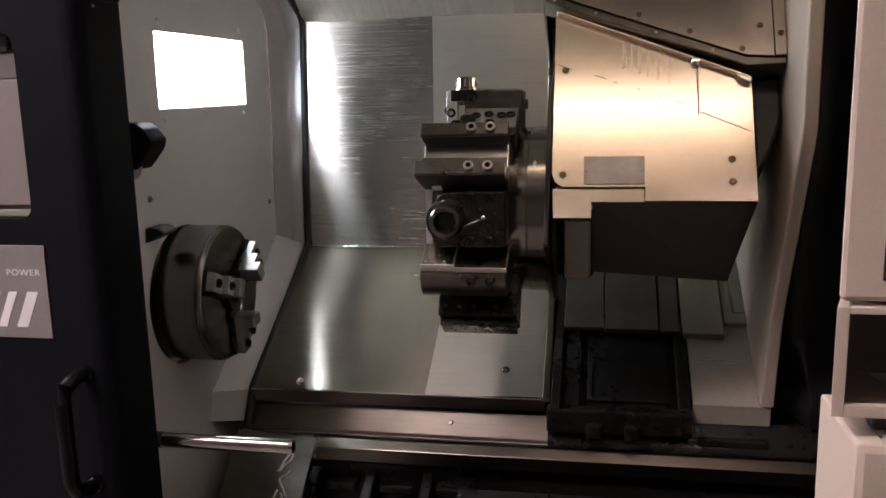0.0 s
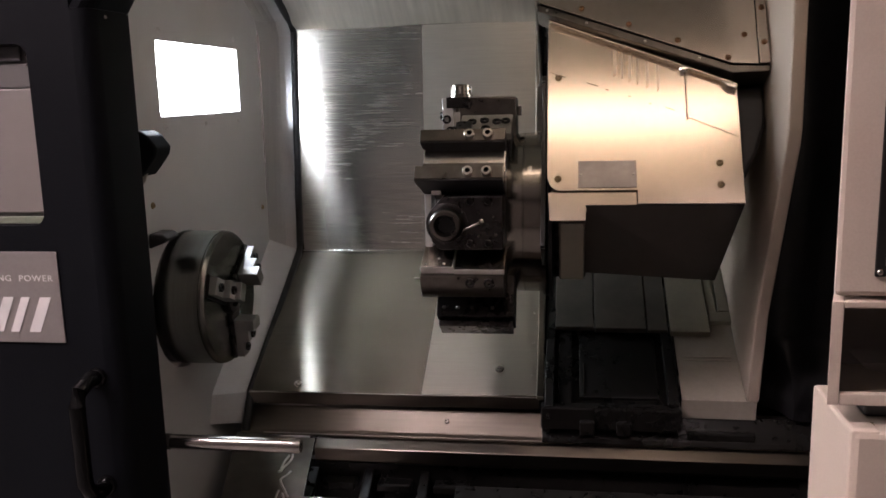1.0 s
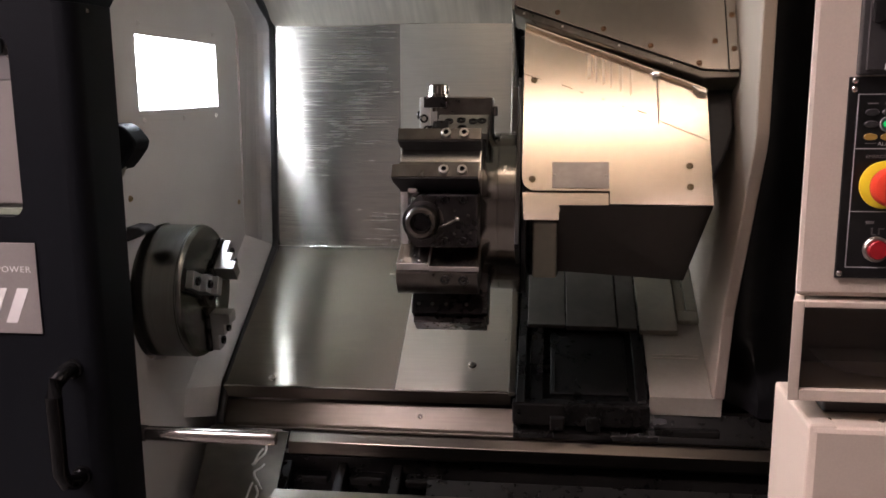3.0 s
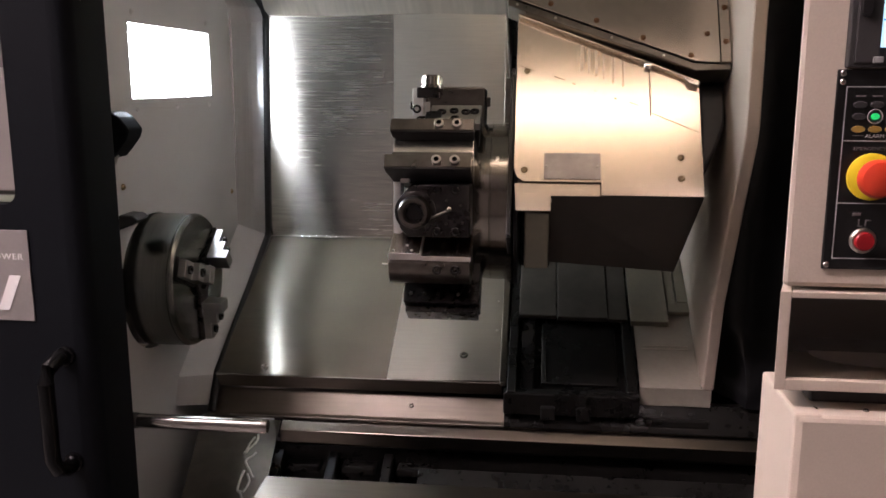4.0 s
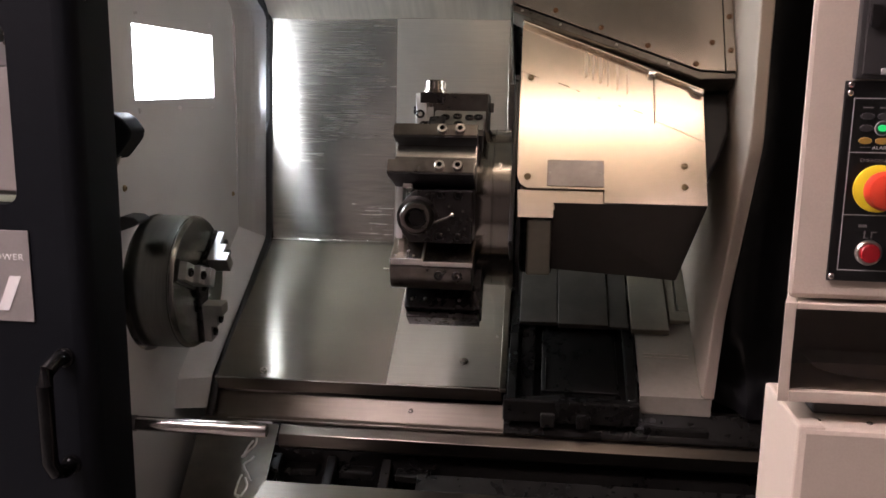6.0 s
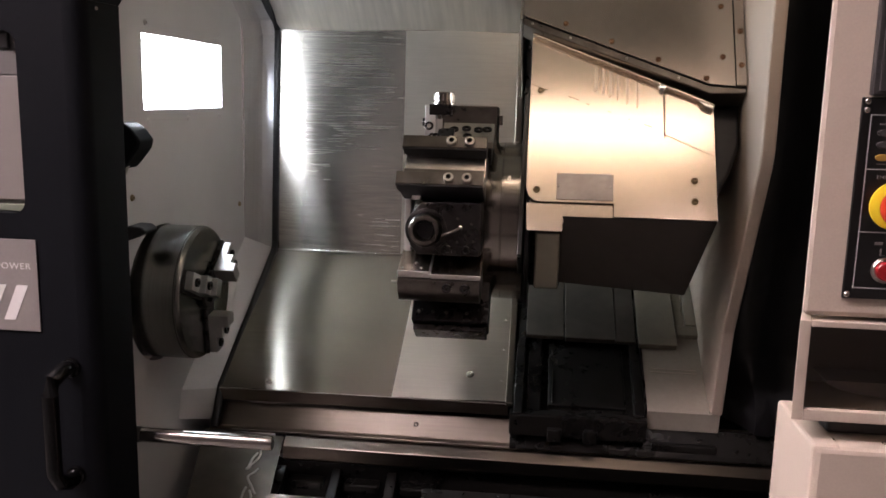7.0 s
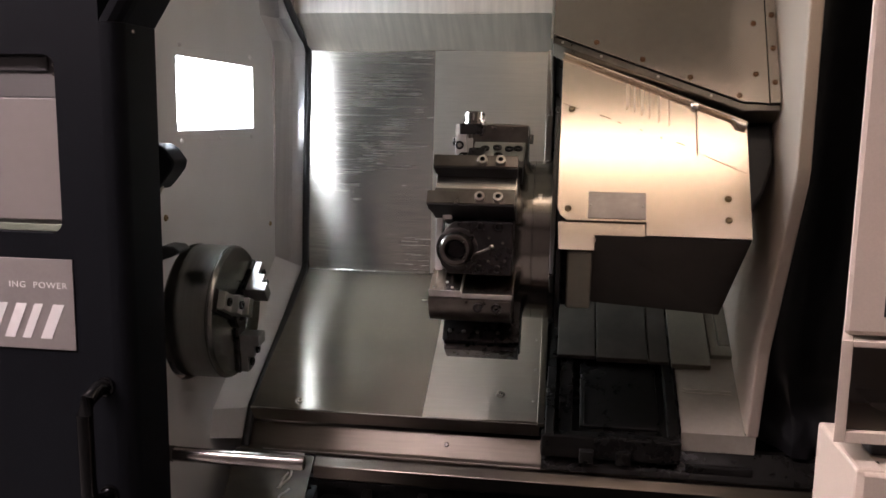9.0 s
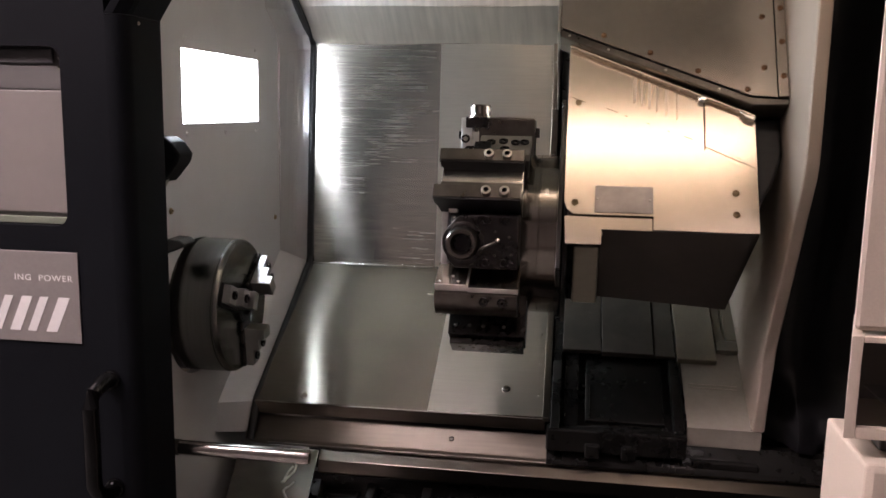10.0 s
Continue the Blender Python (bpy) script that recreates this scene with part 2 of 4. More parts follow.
def lathe(profile, origin, axis, n=40, bm=None, m=None):
    """Spin (along, radius) pairs round an axis; closed at both ends."""
    b = bmesh.new()
    axis = W(axis).normalized()
    u = axis.orthogonal().normalized()
    w = axis.cross(u)
    rings = []
    for a, r in profile:
        if r < 1e-6:
            rings.append([b.verts.new(W(origin) + axis * a)])
        else:
            rings.append([b.verts.new(W(origin) + axis * a + (u * math.cos(k * math.tau / n) + w * math.sin(k * math.tau / n)) * r) for k in range(n)])
    for p, q in zip(rings, rings[1:]):
        for k in range(n):
            j = (k + 1) % n
            if len(p) == 1 and len(q) == 1:
                continue
            if len(p) == 1:
                b.faces.new((p[0], q[k], q[j]))
            elif len(q) == 1:
                b.faces.new((p[k], p[j], q[0]))
            else:
                b.faces.new((p[k], p[j], q[j], q[k]))
    for ring in (rings[0], rings[-1]):
        if len(ring) > 1:
            b.faces.new(ring)
    bmesh.ops.recalc_face_normals(b, faces=b.faces[:])
    return joined(b, m, bm)


def tube(points, radius, n=10, bm=None):
    """A round bar swept along a line of points."""
    b = bmesh.new()
    pts = [W(p) for p in points]
    rings = []
    up = W((0.3, 0.1, 0.95))
    for i, p in enumerate(pts):
        d = (pts[min(i + 1, len(pts) - 1)] - pts[max(i - 1, 0)]).normalized()
        u = d.cross(up).normalized()
        w = d.cross(u)
        rings.append([b.verts.new(p + (u * math.cos(k * math.tau / n) + w * math.sin(k * math.tau / n)) * radius) for k in range(n)])
    for p, q in zip(rings, rings[1:]):
        for k in range(n):
            b.faces.new((p[k], p[(k + 1) % n], q[(k + 1) % n], q[k]))
    b.faces.new(rings[0])
    b.faces.new(rings[-1])
    bmesh.ops.recalc_face_normals(b, faces=b.faces[:])
    return joined(b, None, bm)


def sheet(points, thick, rows, cols, wave=None, bm=None):
    """A bilinear plate of four corners, a grid of quads with thickness, moved along its normal by wave(u, v)."""
    a, b2, c, d = [W(p) for p in points]
    normal = (b2 - a).cross(d - a).normalized()
    b = bmesh.new()
    front, back = [], []
    for i in range(rows + 1):
        for j in range(cols + 1):
            u, v = j / cols, i / rows
            p = a.lerp(b2, u).lerp(d.lerp(c, u), v)
            p = p + normal * (wave(u, v) if wave else 0)
            front.append(b.verts.new(p))
            back.append(b.verts.new(p - normal * thick))
    w = cols + 1
    for i in range(rows):
        for j in range(cols):
            q = [i * w + j, i * w + j + 1, (i + 1) * w + j + 1, (i + 1) * w + j]
            b.faces.new([front[k] for k in q])
            b.faces.new([back[k] for k in reversed(q)])
    rim = [*range(cols), *[i * w + cols for i in range(rows)], *[rows * w + j for j in range(cols, 0, -1)], *[i * w for i in range(rows, 0, -1)]]
    for k, r in enumerate(rim):
        s = rim[(k + 1) % len(rim)]
        b.faces.new((front[r], back[r], back[s], front[s]))
    return joined(b, None, bm)


def bolt_mesh(radius=0.0085, head=0.008):
    """A socket-head screw that looks along +z, its head standing on z = 0."""
    s = radius * 0.52
    return lathe([(0, radius), (head * 0.9, radius), (head, radius * 0.9), (head, s), (head * 0.02, s * 0.98), (head * 0.02, 0)], (0, 0, 0), (0, 0, 1), 18)


def dome_mesh(radius=0.005, high=0.003):
    """A low button-head screw with a socket."""
    return lathe([(0, radius), (high * 0.5, radius * 0.92), (high, radius * 0.6), (high, radius * 0.42), (high * 0.3, radius * 0.38), (high * 0.3, 0)], (0, 0, 0), (0, 0, 1), 14)


def put(name, shared, mat, at, normal, parent, label=""):
    """One more screw on a shared mesh, standing at a place along a normal."""
    ob = new(name, shared)
    ob.parent = parent
    q = W(normal).to_track_quat("Z", "Y").to_matrix().to_4x4()
    ob.matrix_local = Matrix.Translation(W(at) - (offset_of(parent) if parent is not None else W((0, 0, 0)))) @ q
    if label:
        ob["label"] = label
    return ob


def mesh_of(bm, name, mat, socket=0.0):
    me = bpy.data.meshes.new(name)
    for f in bm.faces:
        # Faces inside the socket turn black for the shade in the recess.
        f.material_index = int(f.calc_center_median().xy.length < socket * 0.999)
    bm.to_mesh(me)
    bm.free()
    for p in me.polygons:
        p.use_smooth = False
    me.materials.append(mat)
    if socket:
        me.materials.append(BLACK_PAINT)
    return me


BOLT = mesh_of(bolt_mesh(), "socket_bolt", STAINLESS, 0.0085 * 0.52)
BOLT_DARK = mesh_of(bolt_mesh(0.0082, 0.007), "dark_socket_bolt", DARK_STEEL, 0.0082 * 0.52)
SCREW = mesh_of(dome_mesh(0.0062, 0.004), "cover_screw", material("brassy_screw", (0.34, 0.26, 0.15), 0.35, 0.9, grain=0.1, stain=0.2, stain_scale=60))
SCREW_RUSTY = mesh_of(dome_mesh(0.0052, 0.0035), "rusty_cover_screw", material("rusty_screw", (0.24, 0.13, 0.07), 0.45, 0.8, grain=0.2, stain=0.2))
SCREW_SMALL = mesh_of(dome_mesh(0.0035, 0.002), "small_screw", BRIGHT_STEEL)
SCREW_PLUG = mesh_of(dome_mesh(0.0055, 0.003), "rail_plug", BRIGHT_STEEL)
SCREW_DARK = mesh_of(dome_mesh(0.0035, 0.002), "dark_screw", BROWN_STEEL)
COVER_BOLT = mesh_of(lathe([(0, 0.009), (0.0015, 0.009), (0.002, 0.006), (0.006, 0.0055), (0.0065, 0.003), (0.004, 0.0028), (0.004, 0)], (0, 0, 0), (0, 0, 1), 20), "cover_bolt", BRIGHT_STEEL)
SCREW_PAINT = mesh_of(dome_mesh(0.0055, 0.003), "painted_screw", WALL_PAINT)
PIN = mesh_of(dome_mesh(0.0025, 0.0016), "dark_pin", BROWN_STEEL)
RIVET = mesh_of(dome_mesh(0.0025, 0.0016), "rivet", STAINLESS)


def lettering(name, text, size, at, mat, parent, right=W((1, 0, 0)), up=W((0, 0, 1)), align="LEFT", stretch=1.0, space=1.0):
    """Raised printed letters as a mesh."""
    cu = bpy.data.curves.new(name, "FONT")
    cu.body, cu.size, cu.align_x, cu.extrude, cu.space_character = text, size, align, 0.0002, space
    tmp = bpy.data.objects.new(name, cu)
    scene.collection.objects.link(tmp)
    me = bpy.data.meshes.new_from_object(tmp.evaluated_get(bpy.context.evaluated_depsgraph_get()))
    bpy.data.objects.remove(tmp)
    me.materials.clear()
    me.materials.append(mat)
    out = right.cross(up)
    ob = new(name, me)
    ob.parent = parent
    m = Matrix((right * stretch, up, out)).transposed().to_4x4()
    ob.matrix_local = Matrix.Translation(W(at) - offset_of(parent)) @ m
    return ob


# ---------------- the hall round the machine, unseen, toned for fill and reflections ---
solid("floor", box(-4, 4, -5, 2, -0.1, 0.0), FLOOR, "grey concrete workshop floor", "floor", "structure")
solid("ceiling", box(-4, 4, -5, 2, 3.6, 3.7), HALL_WHITE, "pale workshop ceiling", "ceiling", "structure")
solid("wall_south", box(-4, 4, -5.1, -5, 0, 3.6), HALL, "dim painted workshop wall", "wall", "structure")
solid("wall_north", box(-4, 4, 2, 2.1, 0, 3.6), HALL, "dim painted workshop wall", "wall", "structure")
solid("wall_west", box(-4.1, -4, -5.1, 2.1, 0, 3.6), HALL, "dim painted workshop wall", "wall", "structure")
solid("wall_east", box(4, 4.1, -5.1, 2.1, 0, 3.6), HALL, "dim painted workshop wall", "wall", "structure")
# Unseen lamp added for the warm room light; place and size chosen freely.
hall_lamp = thing("added_hall_lamp", (-2.0, -1.5, 3.6), "added unseen lamp for the warm workshop light", "lamp")
part("diffuser", box(-3.4, -0.9, -1.65, -1.35, 3.20, 3.28, 0.02), HALL_GLOW, hall_lamp, "glowing warm diffuser")
for x in (-3.2, -1.1):
    part("lamp_rod", box(x - 0.008, x + 0.008, -1.508, -1.492, 3.281, 3.6), STAINLESS, hall_lamp)

# ---------------- the machine's enclosure ----------------
# headstock wall with the lamp's opening through it
HX = -0.695
wall = bmesh.new()
# lamp opening y -0.10 to 0.278, z 1.412 to 1.546; spindle opening with round ends of radius 0.129
SY0, SY1, SZ0, SZ1 = -0.191, 0.087, 0.939, 1.197
for y0, y1, z0, z1 in ((-0.42, SY0, 0.45, 2.1), (0.278, 0.41, 0.45, 2.1), (SY0, -0.10, 0.45, SZ0), (SY0, -0.10, SZ1, 2.1), (-0.10, SY1, 0.45, SZ0), (-0.10, SY1, SZ1, 1.412), (-0.10, 0.278, 1.546, 2.1), (SY1, 0.278, 0.45, 1.412)):
    box(HX - 0.02, HX, y0, y1, z0, z1, bm=wall)
for sy, sz in ((1, 1), (1, -1), (-1, 1), (-1, -1)):
    mid = -0.042 if sy > 0 else -0.062
    arc = [(HX, mid + sy * 0.129 * math.cos(a * math.pi / 24), 1.068 + sz * 0.129 * math.sin(a * math.pi / 24)) for a in range(13)]
    prism([(HX, mid + sy * 0.129, 1.068 + sz * 0.129), *arc], (-0.02, 0, 0), bm=wall)
bmesh.ops.remove_doubles(wall, verts=wall.verts[:], dist=0.0001)
head_wall = solid("headstock_wall", wall, WALL_PAINT, "light grey painted headstock wall panel with a lamp opening", "machine wall", "structure")
# folded corner strip between the wall and the sliding covers
strip_thing = thing("corner_strip", (HX, 0.3, 0.8), "folded light grey corner strip along the headstock wall", "machine panel", kind="structure")
WALL_LINE = [(HX, 0.41, 1.10), (HX, 0.425, 1.57), (HX, 0.405, 1.615), (HX, 0.33, 1.665), (HX, 0.26, 2.09)]
SEAL_LINE = [(-0.64, 0.464, 1.065), (-0.64, 0.503, 1.585), (-0.64, 0.485, 1.618), (-0.64, 0.400, 1.664), (-0.64, 0.34, 2.09)]
fold = bmesh.new()
ROUND = ((0.0, 0.0), (0.17, 0.50), (0.30, 0.82), (0.42, 0.94), (0.65, 0.978), (1.0, 1.0))
for a, b2, c, d in zip(WALL_LINE, SEAL_LINE, SEAL_LINE[1:], WALL_LINE[1:]):
    # rounded across: steep beside the wall, flat beside the seal
    for (s0, q0), (s1, q1) in zip(ROUND, ROUND[1:]):
        ring = [W((p[0] + (q[0] - p[0]) * s, p[1] + (q[1] - p[1]) * r, p[2] + (q[2] - p[2]) * r)) for p, q, s, r in ((a, b2, s0, q0), (a, b2, s1, q1), (d, c, s1, q1), (d, c, s0, q0))]
        prism(ring, (-0.002, 0.006, 0), bm=fold)
bmesh.ops.remove_doubles(fold, verts=fold.verts[:], dist=0.0005)
part("upper_strip", fold, STRIP_PAINT, strip_thing)
part("lower_strip", prism([(HX, 0.41, 1.10), (-0.64, 0.464, 1.065), (-0.64, 0.080, 0.832), (HX, 0.02, 0.845)], (-0.003, 0.004, -0.02)), WALL_PAINT, strip_thing)
part("end_face", prism([(HX, 0.02, 0.845), (-0.64, 0.08, 0.832), (-0.648, 0.05, 0.775), (HX, 0.0, 0.79)], (0, 0.02, 0)), WALL_PAINT, strip_thing)
solid("edge_seal", tube([(-0.634, 0.30, 1.72), (-0.634, 0.396, 1.66), (-0.634, 0.436, 1.637), (-0.634, 0.478, 1.618), (-0.634, 0.500, 1.595), (-0.634, 0.487, 1.45), (-0.634, 0.470, 1.25), (-0.634, 0.458, 1.085), (-0.634, 0.445, 1.060), (-0.634, 0.30, 0.970), (-0.634, 0.08, 0.838), (-0.634, 0.035, 0.765)], 0.0085, 12), BLACK_RUBBER, "black rubber seal strip along the cover edge", "seal", smooth=True)
# lamp behind its window
lamp = thing("machine_lamp", (HX - 0.06, 0.089, 1.412), "bright rectangular white work lamp set in the grey wall", "lamp")
tray = bmesh.new()
box(HX - 0.062, HX - 0.057, -0.12, 0.30, 1.39, 1.57, bm=tray)
for y0, y1, z0, z1 in ((-0.12, -0.102, 1.39, 1.57), (0.280, 0.30, 1.39, 1.57), (-0.102, 0.280, 1.39, 1.410), (-0.102, 0.280, 1.548, 1.57)):
    box(HX - 0.057, HX - 0.021, y0, y1, z0, z1, bm=tray)
part("lamp_tray", tray, TRAY_WHITE, lamp, "white reflecting lamp tray")
part("diffuser", box(HX - 0.054, HX - 0.046, -0.092, 0.268, 1.422, 1.536, 0.002), LAMP_GLOW, lamp, "glowing white diffuser")
for y, z in ((-0.085, 1.565), (0.262, 1.566), (-0.085, 1.393), (0.09, 1.393), (0.262, 1.393)):
    put("screw", SCREW_PAINT, None, (HX, y, z), (1, 0, 0), head_wall)
for y, z in ((0.375, 1.185), (-0.20, 1.322), (-0.335, 0.865), (-0.34, 0.83), (-0.16, 1.26)):
    put("screw", SCREW, None, (HX, y, z), (1, 0, 0), head_wall)

# coolant nozzle on the wall
nozzle = thing("coolant_nozzle", (HX, -0.247, 1.35), "dark faceted coolant nozzle block fixed to the headstock wall", "nozzle")
part("nozzle_body", prism([(-0.694, -0.262, 1.394), (-0.655, -0.262, 1.394), (-0.642, -0.262, 1.386), (-0.627, -0.262, 1.366), (-0.631, -0.262, 1.352), (-0.648, -0.262, 1.331), (-0.660, -0.262, 1.318), (-0.672, -0.262, 1.330), (-0.694, -0.262, 1.338)], (0, 0.055, 0), 0.004), CHARCOAL, nozzle)
part("nozzle_tip", lathe([(0, 0.012), (0.022, 0.010), (0.03, 0.007), (0.03, 0.004), (0.02, 0.003), (0.02, 0)], (-0.663, -0.245, 1.335), (-0.25, -0.1, -1), 16), STAINLESS, nozzle, "steel nozzle tip", True)
part("nozzle_base", lathe([(0, 0.026), (0.008, 0.026), (0.010, 0.022), (0.010, 0)], (HX, -0.235, 1.362), (1, 0, 0), 24), GREY_PLASTIC, nozzle)

# spindle chuck
solid("headstock_face", box(HX - 0.115, HX - 0.095, -0.24, 0.14, 0.88, 1.26), GUARD_GREY, "grey-beige headstock face behind the chuck", "machine wall", "structure")
CY, CZ = -0.042, 1.068
chuck = thing("lathe_chuck", (HX, CY, CZ), "oily steel three-jaw lathe chuck on the spindle nose", "chuck")
part("spindle_flange", lathe([(0, 0.122), (0.006, 0.122), (0.008, 0.119), (0.008, 0)], (HX - 0.096, CY, CZ), (1, 0, 0), 64), CREAM, chuck, "pale round spindle flange", True)
part("chuck_body", lathe([(-0.095, 0.080), (-0.090, 0.112), (-0.084, 0.124), (-0.078, 0.127), (0.074, 0.127), (0.0745, 0.1255), (0.077, 0.1255), (0.078, 0.1265), (0.083, 0.1235), (0.085, 0.121), (0.0855, 0.060), (0.084, 0.058), (0.084, 0.036), (0.079, 0.034), (0.079, 0.0)], (HX - 0.003, CY, CZ), (1, 0, 0), 96), CHUCK_STEEL, chuck, smooth=True)
part("draw_nut", lathe([(0, 0.032), (0.012, 0.032), (0.015, 0.029), (0.015, 0.02), (0.006, 0.019), (0.006, 0)], (HX + 0.076, CY, CZ), (1, 0, 0), 32), DARK_STEEL, chuck, smooth=True)
JAW_TURN = (187, 67, 307)
FX = HX + 0.0825
for a in JAW_TURN:
    m = Matrix.Translation((FX, CY, CZ)) @ Matrix.Rotation(radians(a), 4, "X")
    slot = part("jaw_slide", box(0.0, 0.006, -0.021, 0.021, 0.030, 0.119, 0.0015, m), DARK_STEEL, chuck)
    jaw = bmesh.new()
    prism([(0.006, -0.0165, 0.042), (0.046, -0.0165, 0.042), (0.046, -0.0165, 0.064), (0.034, -0.0165, 0.064), (0.034, -0.0165, 0.086), (0.021, -0.0165, 0.086), (0.021, -0.0165, 0.118), (0.006, -0.0165, 0.118)], (0, 0.033, 0), 0.0015, m, jaw)
    j = part("jaw", jaw, JAW_STEEL, chuck, "bright stepped steel jaw")
    for r in (0.075, 0.102):
        put("jaw_bolt", BOLT_DARK, None, m @ W((0.032 if r < 0.08 else 0.019, 0, r)), (1, 0, 0), j)
part("guard_lip", prism([(-0.694, -0.190, 1.187), (-0.668, -0.185, 1.198), (-0.660, -0.183, 1.204), (-0.672, -0.18, 1.212), (-0.694, -0.185, 1.214)], (0, 0.05, 0), 0.003), BLACK_RUBBER, chuck, "black rubber splash lip")

# round bar across the opening
rod = thing("steel_bar", (HX, -0.349, 0.905), "polished round steel bar fixed to the headstock wall", "bar")
part("bar", lathe([(0, 0.0), (0, 0.0118), (0.298, 0.0118), (0.301, 0.0112), (0.307, 0.0112), (0.310, 0.010), (0.310, 0.0055), (0.306, 0.005), (0.306, 0)], (HX, -0.349, 0.905), (1, 0, 0), 32), ROD_STEEL, rod, smooth=True)
part("socket", lathe([(0, 0.020), (0.018, 0.020), (0.020, 0.018), (0.020, 0)], (HX, -0.349, 0.905), (1, 0, 0), 28), BLACK_PAINT, rod, "black mounting socket", True)
part("bar_sleeve", lathe([(0, 0.0128), (0.075, 0.0128), (0.077, 0.0120), (0.077, 0)], (HX + 0.019, -0.349, 0.905), (1, 0, 0), 28), DARK_STEEL, rod, "dark sleeve", True)

# bed front: stepped stainless rails below the sliding covers
bed = thing("bed_front", (0, 0.07, 0.7), "stepped stainless bed front under the sliding covers", "bed", kind="structure")
part("upper_rail", prism([(-0.65, 0.078, 0.805), (-0.65, 0.050, 0.764), (-0.65, 0.048, 0.757), (-0.65, 0.048, 0.752), (-0.65, 0.100, 0.752), (-0.65, 0.100, 0.805)], (1.40, 0, 0), 0.0015), RAIL_STEEL, bed)
part("lower_rail", prism([(-0.485, 0.040, 0.752), (-0.485, 0.022, 0.738), (-0.485, 0.022, 0.712), (-0.485, 0.030, 0.705), (-0.485, 0.09, 0.705), (-0.485, 0.09, 0.750)], (1.24, 0, 0), 0.0015), BED_STEEL, bed)
# Thin bright tube draws the highlight on the rail's ledge.
part("rail_edge", tube([(-0.60, 0.0470, 0.7575), (0.0, 0.0470, 0.7575), (0.74, 0.0470, 0.7575)], 0.0015, 8), STAINLESS, bed, "bright bead for the highlight along the rail", True)
put("rail_plug", SCREW_PLUG, None, (-0.217, 0.0648, 0.786), (0, -0.826, 0.564), bed)
# Black sheet fills in the shadow below the rails.
part("rail_shadow_plate", box(-0.52, 0.75, 0.04, 0.06, 0.35, 0.705), BLACK_PAINT, bed, "black plate for the shadow below the rails")
for x in (-0.50, -0.385, -0.27):
    part("casting_rib", prism([(x, 0.04, 0.69), (x, -0.03, 0.655), (x, -0.03, 0.5), (x, 0.04, 0.5)], (0.02, 0, 0), 0.003), BLACK_PAINT, bed)
    part("rib_pad", box(x + 0.03, x + 0.10, 0.005, 0.04, 0.655, 0.672, 0.004), BLACK_PAINT, bed)
part("chip_pan_cover", prism([(-0.19, -0.02, 0.690), (0.75, -0.02, 0.690), (0.75, -0.30, 0.56), (-0.19, -0.30, 0.56)], (0, 0, -0.01), 0.002), BLACK_PAINT, bed, "black chip pan cover plate")
# stained chute under the chuck
chute = bmesh.new()
sheet([(-0.650, 0.030, 0.760), (-0.485, 0.030, 0.752), (-0.440, -0.30, 0.64), (-0.590, -0.30, 0.64)], 0.004, 10, 6, lambda u, v: 0.006 * (math.cos(u * 3.1) - 1) * v, chute)
ch = solid("chip_chute", chute, CHUTE_STEEL, "sloping stained stainless chip chute below the chuck", "chute", uv=W((0, -0.9, -0.4)))
random.seed(5)
for k in range(5):
    u0, v0 = 0.70 + 0.05 * (k % 2) + random.uniform(-0.02, 0.02), 0.14 + 0.15 * k
    pts = []
    for i in range(22):
        w = i / 21
        v = v0 + 0.20 * (w if k % 2 else math.sin(w * 3.0) * 0.8)
        u = u0 + 0.06 * math.cos(w * 5.2 + k) + 0.03 * noise.noise(W((w * 5, k * 3.7, 0)))
        a, b2, c, d = W((-0.650, 0.030, 0.760)), W((-0.485, 0.030, 0.752)), W((-0.440, -0.30, 0.64)), W((-0.590, -0.30, 0.64))
        pts.append(a.lerp(b2, u).lerp(d.lerp(c, u), v) + W((0, -0.0012, 0.0036)) + W((0, -0.0012, 0.006 * (1 - math.cos(u * 3.1)) * v)))
    part("dried_run", tube(pts, 0.0024, 8), PALE_RUN, ch, "whitish wavy line", True)
# front sill of the opening
sill = thing("door_sill", (0, -0.33, 0.70), "stainless sill plate along the front opening", "sill", kind="structure")
part("sill_plate", prism([(-0.415, -0.28, 0.786), (0.85, -0.28, 0.786), (0.85, -0.42, 0.752), (-0.43, -0.42, 0.752)], (0, 0, -0.006), 0.0015), BED_STEEL, sill)
part("sill_face", box(-0.43, 0.85, -0.424, -0.418, 0.05, 0.752), BLACK_PAINT, sill)
# lower front of the machine, below the view, and the ceiling over the opening
solid("machine_base", box(-1.3, 0.9, -0.41, 1.0, 0.0, 0.34, 0.01), BLACK_PAINT, "black machine base standing on the floor", "machine base", "structure")
solid("enclosure_back", box(-0.75, 0.95, 0.80, 0.83, 0.34, 2.1), BLACK_PAINT, "dark rear wall of the machine enclosure", "machine wall", "structure")
solid("enclosure_end", box(0.93, 0.95, -0.40, 0.80, 0.34, 2.1), BLACK_PAINT, "dark end wall of the machine enclosure", "machine wall", "structure")
# Unseen roof; its darker paint keeps the slope's reflection dim.
solid("enclosure_roof", box(-1.3, 0.95, -0.42, 0.83, 2.1, 2.13), GUARD_GREY, "unseen grey-beige roof panel, toned down for the slope's reflection", "machine roof", "structure")
# Unseen panel added to block hall light and bounce the work light inward.
solid("enclosure_header", box(-0.49, 0.95, -0.42, -0.40, 1.635, 2.1, 0.003), CREAM, "added cream panel over the opening that blocks and returns light", "machine panel", "structure")
tubelamp = thing("work_light", (0.16, -0.33, 2.1), "long tubular work light under the enclosure roof", "lamp")
part("light_body", box(-0.15, 0.47, -0.380, -0.318, 1.908, 2.099, 0.006), STAINLESS, tubelamp)
